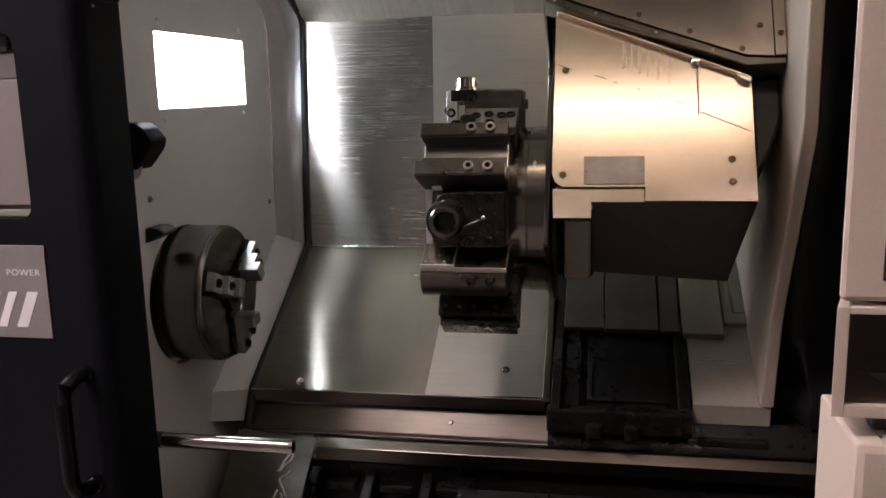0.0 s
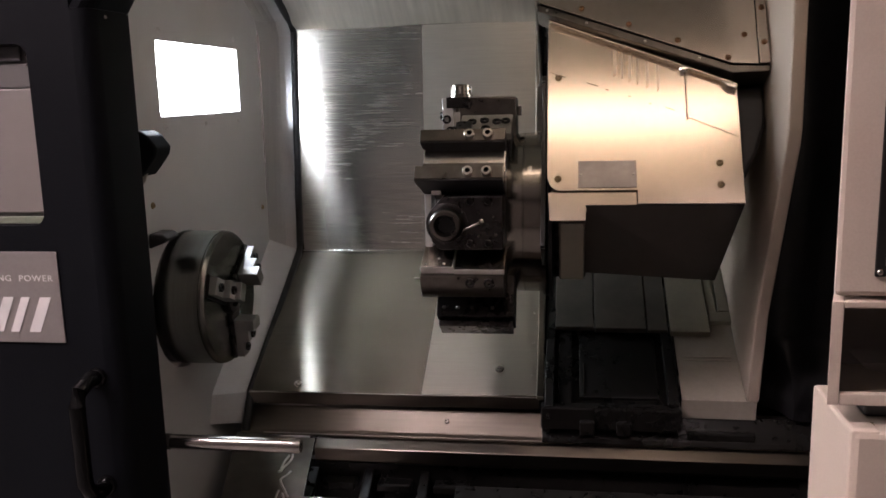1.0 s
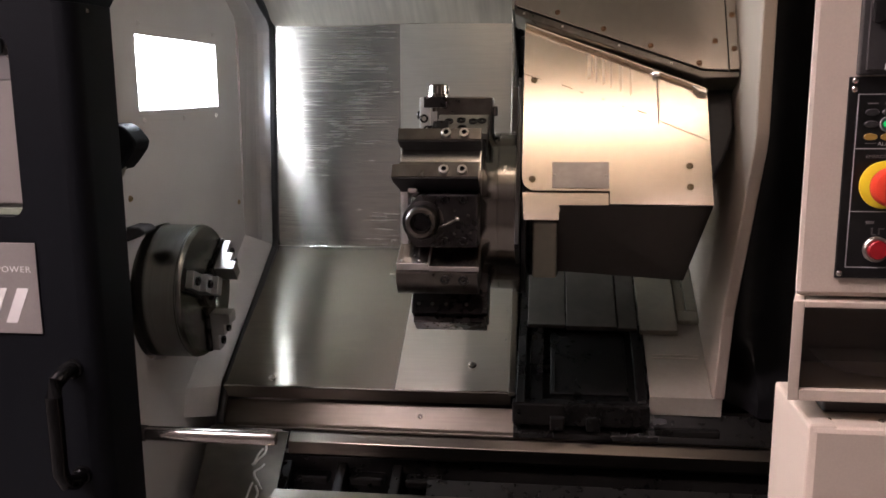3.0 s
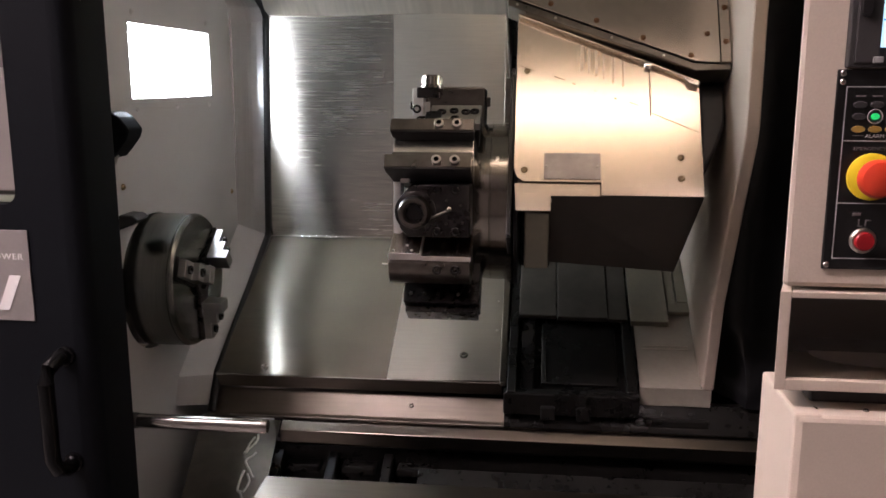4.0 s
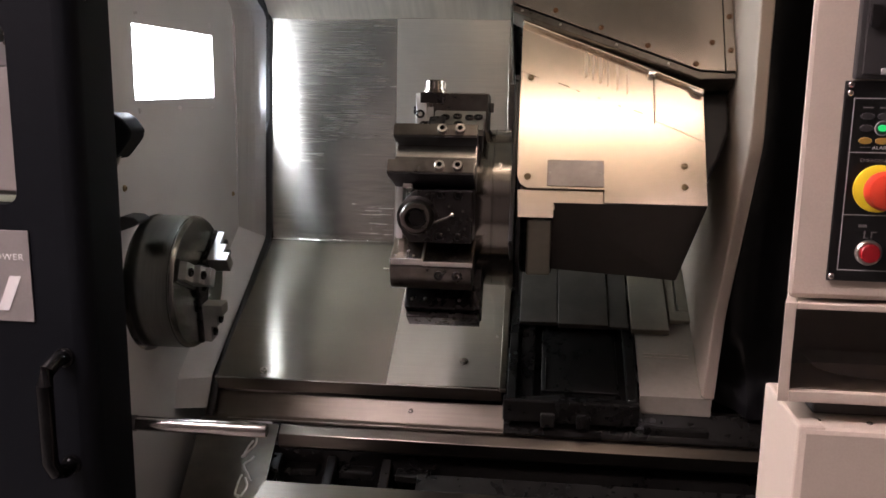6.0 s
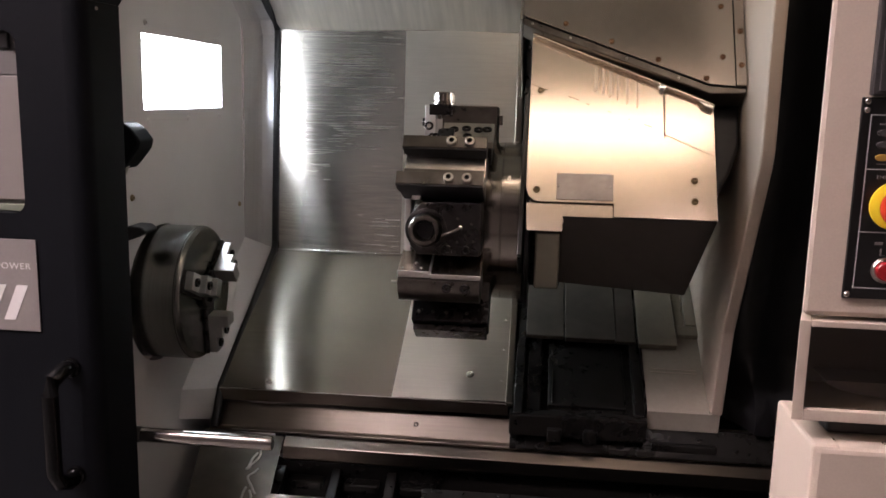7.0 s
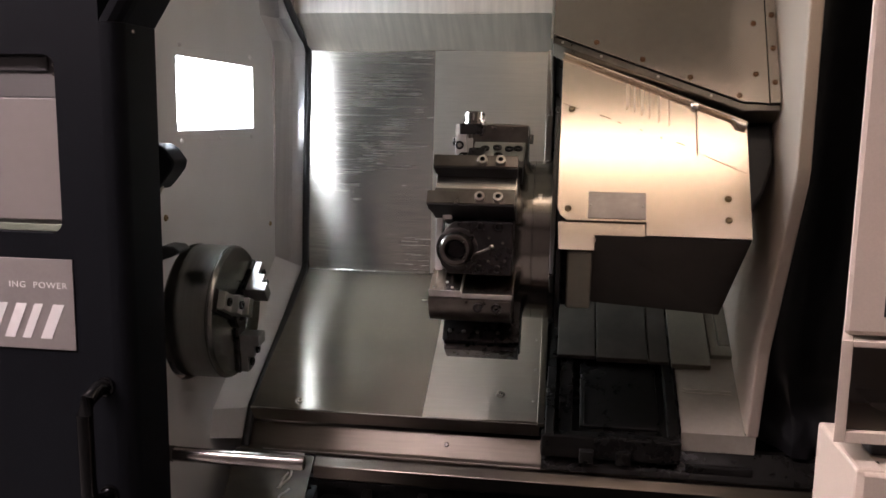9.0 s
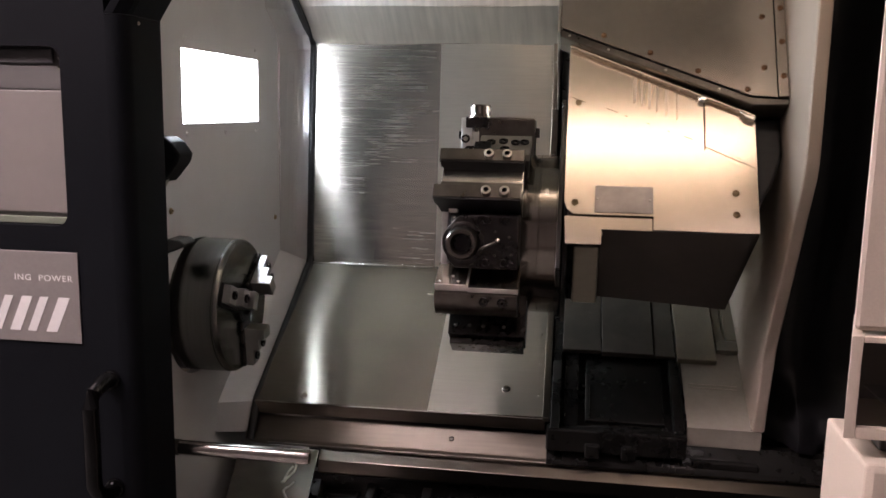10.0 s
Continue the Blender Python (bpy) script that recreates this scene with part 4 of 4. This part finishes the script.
part("side_shim", box(-0.296, -0.2835, -0.044, 0.060, 0.140, 0.178, 0.002, m), GROUND_FACE, tool, "bright side shim")
part("top_shim", box(-0.2825, -0.266, 0.0465, 0.060, 0.140, 0.192, 0.002, m), GROUND_FACE, tool, "bright top shim")
part("nose_flange", lathe([(0, 0.036), (0.003, 0.036), (0.005, 0.033), (0.005, 0.0)], m @ W((-0.254, -0.002, 0.2035)), m.to_3x3() @ W((0, 0, 1)), 40), DARK_STEEL, tool, "dark round nose flange", True)


def round_block(x0, x1, radius, r_mid, t_top, m, foot=0.138):
    """A holder whose outer side is a half round, with a flat on top."""
    pts = [(t_top, foot), (t_top, r_mid + 0.012)]
    a0 = math.asin(min(1, t_top / radius))
    for k in range(15):
        a = a0 - (a0 + math.pi / 2) * k / 14
        pts.append((radius * math.sin(a), r_mid + radius * math.cos(a)))
    pts.append((-radius, foot))
    return prism([(x0, t, r) for t, r in pts], (x1 - x0, 0, 0), 0.0, m)


# boring bar holder
m = station(-27)
tool = thing("boring_bar_holder", m @ W((-0.22, 0, 0.14)), "browned round boring bar holder with a drilled top plate", "tool holder", "tool holders on the turret")
part("round_body", round_block(-0.302, -0.160, 0.036, 0.194, 0.022, m), BROWN_STEEL, tool, smooth=True)
top = part("top_plate", box(-0.302, -0.247, 0.0225, 0.036, 0.150, 0.214, 0.0015, m), SATIN_DULL, tool, "paler drilled top plate")
part("clamp_plate", box(-0.245, -0.158, 0.0225, 0.032, 0.140, 0.216, 0.0015, m), SATIN_DULL, tool)
part("plate_edge", box(-0.245, -0.158, 0.0235, 0.0333, 0.2163, 0.2172, 0.0003, m), GROUND_FACE, tool, "thin bright line on the plate edge")
part("plate_edge", box(-0.302, -0.247, 0.0235, 0.0373, 0.2143, 0.2153, 0.0003, m), GROUND_FACE, tool, "thin bright line on the plate edge")
part("plate_edge", box(-0.2468, -0.2452, 0.0235, 0.0373, 0.150, 0.2142, 0.0003, m), GROUND_FACE, tool, "thin bright line on the plate edge")
for x, r in ((-0.294, 0.205), (-0.272, 0.190), (-0.262, 0.204)):
    put("screw_hole", RIVET, None, m @ W((x, 0.036, r)), m.to_3x3() @ W((0, 1, 0)), top)
for x in (-0.216, -0.185):
    put("holder_bolt", BOLT_DARK, None, m @ W((x, 0.012, 0.226)), m.to_3x3() @ W((0, 0.5, 1)), tool)
part("tool_tip", tube([m @ W((-0.302, 0.0, 0.2)), m @ W((-0.318, 0.002, 0.202))], 0.0022, 8), BRIGHT_STEEL, tool, "thin bright tool tip")

# plain block under it
m = station(-57)
tool = thing("block_tool_holder", m @ W((-0.21, 0, 0.14)), "blackened square tool holder block with threaded holes", "tool holder", "tool holders on the turret")
part("holder_block", box(-0.285, -0.147, -0.030, 0.038, 0.138, 0.222, 0.002, m), DARK_STEEL, tool)
part("cap_block", box(-0.283, -0.150, -0.028, 0.020, 0.2225, 0.234, 0.002, m), DARK_STEEL, tool)
for x in (-0.272, -0.247, -0.222, -0.185):
    for r in (0.165, 0.205):
        put("screw", SCREW_DARK, None, m @ W((x, 0.038, r)), m.to_3x3() @ W((0, 1, 0)), tool)
for x in (-0.265, -0.240, -0.21):
    put("screw", SCREW_DARK, None, m @ W((x, 0.0, 0.234)), m.to_3x3() @ W((0, 0, 1)), tool)

# holders on the upper stations
m = station(63)
tool = thing("drilled_tool_holder", m @ W((-0.2, 0, 0.14)), "pale drilled steel tool holder plate on a dark block", "tool holder", "tool holders on the turret")
part("holder_block", box(-0.255, -0.152, -0.036, 0.036, 0.138, 0.178, 0.002, m), DARK_STEEL, tool)
plate = part("drilled_plate", box(-0.243, -0.150, -0.034, 0.034, 0.1785, 0.192, 0.0015, m), STAINLESS, tool, "pale drilled plate")
for x, t in ((-0.222, 0.006), (-0.200, 0.010), (-0.178, 0.006), (-0.162, 0.008), (-0.196, -0.018), (-0.23, -0.02)):
    put("hole_plug", BOLT_DARK, None, m @ W((x, t, 0.1885)), m.to_3x3() @ W((0, 0, 1)), plate)
part("stop_block", box(-0.243, -0.220, -0.034, -0.006, 0.1925, 0.202, 0.001, m), DARK_STEEL, tool)
m = station(93) @ Matrix.Translation((0.003, 0, -0.0065))
tool = thing("axial_tool_holder", m @ W((-0.22, 0, 0.14)), "browned steel tool holder with a bright knurled cap", "tool holder", "tool holders on the turret")
part("holder_block", box(-0.262, -0.150, -0.034, 0.034, 0.138, 0.222, 0.002, m), BROWN_STEEL, tool)
part("end_plate", box(-0.287, -0.266, -0.036, 0.036, 0.152, 0.222, 0.0015, m), GROUND_FACE, tool, "bright end plate")
part("end_plate", box(-0.2655, -0.2535, -0.0355, -0.012, 0.150, 0.197, 0.0015, m), GROUND_FACE, tool, "bright end plate foot")
part("cap_plate", box(-0.2785, -0.236, -0.0405, 0.030, 0.2035, 0.2235, 0.0015, m), DARK_STEEL, tool, "dark plate under the cap nut")
part("cap_plate", box(-0.262, -0.2555, -0.0410, -0.030, 0.196, 0.2030, 0.001, m), BROWN_STEEL, tool)
part("end_lug", box(-0.1495, -0.142, -0.016, 0.006, 0.188, 0.206, 0.0015, m), BROWN_STEEL, tool)
part("top_rib", box(-0.235, -0.152, -0.0345, -0.028, 0.2222, 0.2252, 0.0008, m), STAINLESS, tool)
for x, h in ((-0.2785, 0.183), (-0.272, 0.162), (-0.265, 0.162)):
    put("screw_hole", BOLT_DARK, None, m @ W((x, -0.0315, h)), m.to_3x3() @ W((0, -1, 0)), tool)
cap = bmesh.new()
lathe([(0, 0.022), (0.006, 0.022), (0.007, 0.0185), (0.024, 0.0185), (0.026, 0.016), (0.026, 0.010), (0.020, 0.009), (0.020, 0)], m @ W((-0.255, 0, 0.222)), m.to_3x3() @ W((0, 0, 1)), 32, cap)
part("cap_nut", cap, DISC_STEEL, tool, "bright round cap nut", True)
for k in range(10):
    a = math.tau * k / 10
    d = W((math.cos(a), math.sin(a), 0))
    part("cap_rib", box(-0.0015, 0.0015, 0.0180, 0.0200, 0.009, 0.022, 0, m @ Matrix.Translation((-0.255, 0, 0.222)) @ Matrix.Rotation(a, 4, "Z")), BRIGHT_STEEL, tool)
put("screw", BOLT_DARK, None, m @ W((-0.287, -0.012, 0.19)), (-1, 0, 0), tool)

# ---------------- sliding door ----------------
DY = -0.468
door = thing("machine_door", (-0.9, DY + 0.03, 0.34), "charcoal painted sliding machine door, slid open", "door")
panel = bmesh.new()
# outline with the window's opening between x -1.15 and -0.698, z 1.273 and 1.522
for x0, x1, z0, z1 in ((-1.35, -1.15, 0.34, 2.09), (-1.15, -0.698, 0.34, 1.273), (-1.15, -0.698, 1.522, 2.09), (-0.698, -0.630, 0.34, 2.09)):
    box(x0, x1, DY, DY + 0.045, z0, z1, bm=panel)
for x, z, sx, sz in ((-0.698, 1.273, -1, 1), (-0.698, 1.522, -1, -1)):
    c = W((x + sx * 0.018, 0, z + sz * 0.018))
    arc = [(c.x - sx * 0.018 * math.sin(k * math.pi / 12), DY, c.z - sz * 0.018 * math.cos(k * math.pi / 12)) for k in range(7)]
    prism([(x, DY, z), *arc], (0, 0.045, 0), bm=panel)
part("door_panel", panel, CHARCOAL, door)
EDGE = [(-0.630, DY), (-0.618, DY + 0.001), (-0.609, DY + 0.006), (-0.6035, DY + 0.014), (-0.602, DY + 0.024), (-0.6015, DY + 0.105), (-0.630, DY + 0.105)]
part("door_edge", prism([(x, y, 0.34) for x, y in EDGE], (0, 0, 1.225)), CHARCOAL, door, "rounded door edge", True)
part("upper_edge", prism([(x, y, 1.5655) for x, y in EDGE], (0.045, 0, 0.07)), CHARCOAL, door)
part("upper_frame", box(-0.630, -0.557, DY, DY + 0.105, 1.636, 2.09, 0.004), CHARCOAL, door)
put("screw", SCREW_SMALL, None, (-0.6016, DY + 0.04, 1.556), (1, 0, 0), door)
pane = part("door_window", box(-1.15, -0.698, DY + 0.018, DY + 0.024, 1.273, 1.522), PANE_GREY, door, "grey filmed door window")
part("window_sheet", box(-1.15, -0.7035, DY + 0.0135, DY + 0.0165, 1.290, 1.462, 0.0012), PANE_BEIGE, pane, "beige sheet behind the window")
# Flat bands that make the window darker towards the top.
part("window_sheet", box(-1.15, -0.7035, DY + 0.0150, DY + 0.0172, 1.4635, 1.496, 0.0008), material("mid_grey_band", (0.085, 0.08, 0.076), 0.5, 0.0, stain=0.1), pane)
part("window_ledge", box(-1.15, -0.7, DY + 0.012, DY + 0.0175, 1.274, 1.284, 0.001), PANE_EDGE, pane, "greenish window edge")
part("window_shade", box(-1.15, -0.716, DY + 0.012, DY + 0.0175, 1.499, 1.520, 0.002), material("dark_grey_band", (0.045, 0.045, 0.046), 0.6, 0.0, grain=0.03, stain=0.15), pane)
for z in (1.508, 1.494):
    put("screw", SCREW_SMALL, None, (-0.7035, DY + 0.010, z), (0, -1, 0), pane)
plate = part("name_plate", box(-1.08, -0.685, DY - 0.0022, DY - 0.0002, 1.103, 1.236, 0.0006), SILVER_PLATE, door, "silver name plate with white lettering")
lettering("slogan", "ING  POWER", 0.0125, (-0.694, DY - 0.0026, 1.1935), WHITE_PRINT, plate, align="RIGHT", stretch=1.12, space=1.15)
LY = DY - 0.0024
for x, w, z0, z1 in ((-0.7, 0.017, 1.119, 1.170), (-0.733, 0.013, 1.119, 1.170), (-0.758, 0.016, 1.119, 1.170), (-0.788, 0.013, 1.119, 1.170), (-0.813, 0.016, 1.119, 1.170)):
    part("emblem_bar", prism([(x, LY, z1), (x - w, LY, z1), (x - w - 0.022, LY, z0), (x - 0.022, LY, z0)], (0, -0.0005, 0)), WHITE_PRINT, plate, "white slanted emblem bar")
handle = part("door_handle", tube([(-0.643, DY, 1.052), (-0.643, DY - 0.022, 1.055), (-0.646, DY - 0.040, 1.046), (-0.650, DY - 0.046, 1.025), (-0.650, DY - 0.046, 0.965), (-0.650, DY - 0.046, 0.91), (-0.648, DY - 0.040, 0.893), (-0.644, DY - 0.020, 0.885), (-0.644, DY, 0.887)], 0.0115, 16), HANDLE_BLACK, door, "glossy black bow handle", True)
part("handle_foot", lathe([(0, 0.015), (0.005, 0.014), (0.006, 0.011), (0.006, 0)], (-0.643, DY, 1.052), (0, -1, 0), 20), HANDLE_BLACK, handle)
part("handle_foot", lathe([(0, 0.015), (0.005, 0.014), (0.006, 0.011), (0.006, 0)], (-0.644, DY, 0.887), (0, -1, 0), 20), HANDLE_BLACK, handle)

# ---------------- control cabinet ----------------
FY = -0.655


def pod(x0, x1, y, z0, z1, back, taper, bevel):
    """A cabinet body whose sides lean in towards its back."""
    return prism([(x0, y, z0), (x1, y, z0), (x1 - taper, back, z0), (x0 + taper, back, z0)], (0, 0, z1 - z0), bevel)


cabinet = thing("control_cabinet", (0.55, -0.5, 1.1), "cream painted control cabinet with a black operating panel", "control cabinet")
part("cabinet_body", pod(0.298, 0.82, FY, 1.2255, 2.02, -0.40, 0.10, 0.006), CREAM, cabinet)
pan = part("operating_panel", box(0.336, 0.80, FY - 0.004, FY - 0.0005, 1.2475, 1.456, 0.0012), BLACK_PLASTIC, cabinet, "black operating panel with white outlines")
for x, z in ((0.3405, 1.2525), (0.3415, 1.4435), (0.3415, 1.452)):
    put("screw", SCREW_SMALL, None, (x, FY - 0.004, z), (0, -1, 0), pan)
PY = FY - 0.0045
for z in (1.2595, 1.3185, 1.3835, 1.4385):
    part("outline", box(0.3455, 0.60, PY, PY + 0.0006, z - 0.0005, z + 0.0005), GREY_PRINT, pan)
part("outline", box(0.3455, 0.3465, PY, PY + 0.0006, 1.2595, 1.4385), GREY_PRINT, pan)
stop = part("emergency_stop", lathe([(0, 0.0245), (0.003, 0.0245), (0.0045, 0.022), (0.0045, 0)], (0.3775, FY - 0.004, 1.3465), (0, -1, 0), 48), YELLOW, pan, "yellow emergency stop ring", True)
part("mushroom_cap", lathe([(0, 0.011), (0.012, 0.011), (0.013, 0.0195), (0.020, 0.0200), (0.025, 0.0175), (0.0275, 0.012), (0.0282, 0.0)], (0.3775, FY - 0.0075, 1.3465), (0, -1, 0), 48), RED, stop, "red mushroom push button", True)
btn = part("power_button", lathe([(0, 0.0135), (0.003, 0.0135), (0.005, 0.012), (0.005, 0.0105), (0.002, 0.0103), (0.002, 0)], (0.375, FY - 0.004, 1.279), (0, -1, 0), 36), STAINLESS, pan, "chrome button bezel", True)
part("button_cap", lathe([(0, 0.0101), (0.006, 0.0101), (0.0075, 0.009), (0.0082, 0.0)], (0.375, FY - 0.006, 1.279), (0, -1, 0), 36), DEEP_RED, btn, "deep red push button", True)


def lens(x, z, mat, label, wide=0.0068, high=0.0036):
    pts = [(x + wide * math.cos(k * math.tau / 20), PY + 0.001, z + high * math.sin(k * math.tau / 20)) for k in range(20)]
    return part("indicator_lens", prism(pts, (0, -0.0018, 0), 0.0005, seg=1), mat, pan, label)


for k in range(4):
    x = 0.3605 + 0.0165 * k
    lens(x, 1.3955, AMBER, "amber indicator lens")
    lens(x, 1.4205, GREY_PLASTIC, "dark indicator lens")
    if k == 1:
        g = lens(x - 0.001, 1.4085, GREEN_GLOW, "lit green indicator lens", 0.0046, 0.0036)
        part("lens_rim", lathe([(0, 0.0078), (0.0012, 0.0076), (0.0012, 0.0068), (0, 0.0068)], (x - 0.001, PY, 1.4085), (0, -1, 0), 24), GREY_PRINT, g)
    else:
        lens(x, 1.4085, GREY_PLASTIC, "dark indicator lens")
    part("legend_bar", box(x - 0.005, x + 0.005, PY, PY + 0.0006, 1.4285, 1.4300), FAINT_PRINT, pan)
lettering("alarm_text", "ALARM", 0.0052, (0.3775, PY, 1.3868), GREY_PRINT, pan, align="CENTER", stretch=1.15)
lettering("stop_text", "EMERGENCY STOP", 0.0050, (0.3575, PY, 1.3738), FAINT_PRINT, pan, stretch=1.15)
part("legend_bar", box(0.363, 0.371, PY, PY + 0.0006, 1.3055, 1.3085), FAINT_PRINT, pan)
for x0, x1, z0, z1 in ((0.369, 0.3705, 1.2935, 1.3015), (0.369, 0.374, 1.2935, 1.2948), (0.376, 0.382, 1.2998, 1.3012), (0.376, 0.3775, 1.2940, 1.3012)):
    part("button_mark", box(x0, x1, PY, PY + 0.0006, z0, z1), FAINT_PRINT, pan)
part("legend_bar", box(0.356, 0.3665, PY, PY + 0.0006, 1.3885, 1.3893), FAINT_PRINT, pan)
part("legend_bar", box(0.388, 0.40, PY, PY + 0.0006, 1.3885, 1.3893), FAINT_PRINT, pan)
# screen unit
unit = part("screen_unit", box(0.342, 0.80, FY - 0.010, FY - 0.0005, 1.4575, 1.80, 0.002), GREY_PLASTIC, cabinet, "dark grey screen surround")
part("bezel", box(0.348, 0.3715, FY - 0.013, FY - 0.0102, 1.462, 1.78, 0.001), GREY_PLASTIC, unit)
part("screen", box(0.3725, 0.74, FY - 0.0125, FY - 0.0102, 1.4775, 1.74), SCREEN_GLOW, unit, "glowing pale blue screen")
part("screen_line", box(0.3725, 0.74, FY - 0.0130, FY - 0.0126, 1.5035, 1.5055), SCREEN_DARK, unit)
part("screen_mark", box(0.3765, 0.3795, FY - 0.0130, FY - 0.0126, 1.4850, 1.4915), SCREEN_DARK, unit)
part("soft_key", box(0.3655, 0.3755, FY - 0.0150, FY - 0.0102, 1.4620, 1.4685, 0.001), GREY_PRINT, unit, "pale soft key")
part("latch", prism([(0.3505, FY - 0.0135, 1.530), (0.3605, FY - 0.0135, 1.530), (0.3605, FY - 0.0135, 1.512), (0.356, FY - 0.0135, 1.507), (0.3505, FY - 0.0135, 1.5095)], (0, -0.004, 0), 0.0005), BLACK_PLASTIC, unit, "black latch")
TRAY_GREY = material("tray_grey_paint", (0.22, 0.20, 0.18), 0.5, 0.0, grain=0.05, stain=0.15, stain_scale=8)
# open tray under the panel
box_low = part("tray_frame", prism([(0.2965, FY - 0.004, 1.110), (0.3085, FY - 0.004, 1.110), (0.336, FY + 0.10, 1.110), (0.330, FY + 0.10, 1.110)], (0, 0, 0.1115), 0.001), CREAM, cabinet)
part("tray_frame", prism([(0.3087, FY - 0.004, 1.2145), (0.82, FY - 0.004, 1.2145), (0.82, FY + 0.10, 1.2145), (0.337, FY + 0.10, 1.2145)], (0, 0, 0.007), 0.001), CREAM, cabinet)
part("tray_frame", prism([(0.3087, FY - 0.004, 1.110), (0.82, FY - 0.004, 1.110), (0.82, FY + 0.10, 1.110), (0.337, FY + 0.10, 1.110)], (0, 0, 0.0125), 0.001), CREAM, cabinet)
part("tray_back", box(0.331, 0.82, FY + 0.1005, FY + 0.105, 1.112, 1.22), TRAY_GREY, cabinet)
win = part("tray_pane", box(0.3115, 0.82, FY + 0.004, FY + 0.007, 1.123, 1.214), clear_glass("smoky_pane", (0.72, 0.66, 0.60), 0.05), cabinet, "smoky clear pane")
lip = bmesh.new()
prism([(0.44 + 0.10 * math.cos(math.pi * (1 + k / 16)), FY + 0.03, 1.128 + 0.018 * (1 + math.sin(math.pi * (1 + k / 16)))) for k in range(17)], (0, 0.05, 0), bm=lip)
part("round_dish", lip, PANE_BEIGE, cabinet, "pale round dish in the tray")

# pedestal below
ped = thing("cabinet_pedestal", (0.55, -0.6, 0.0), "cream painted pedestal under the control cabinet", "pedestal")
part("pedestal_side", prism([(0.318, -0.529, 0.0), (0.318, -0.529, 1.088), (0.318, -0.673, 1.088), (0.318, -0.673, 0.0)], (0.03, 0, 0), 0.004), CREAM, ped)
part("pedestal_front", box(0.320, 0.82, -0.675, -0.531, 0.0, 1.086, 0.006), CREAM, ped)
for x in (0.345, 0.40, 0.47):
    put("screw", SCREW_SMALL, None, (x, -0.65, 1.086), (0, 0, 1), ped)
part("pedestal_cap", box(0.345, 0.80, -0.63, -0.54, 1.0862, 1.109, 0.004), GREY_PLASTIC, ped, "dark neck under the tray")
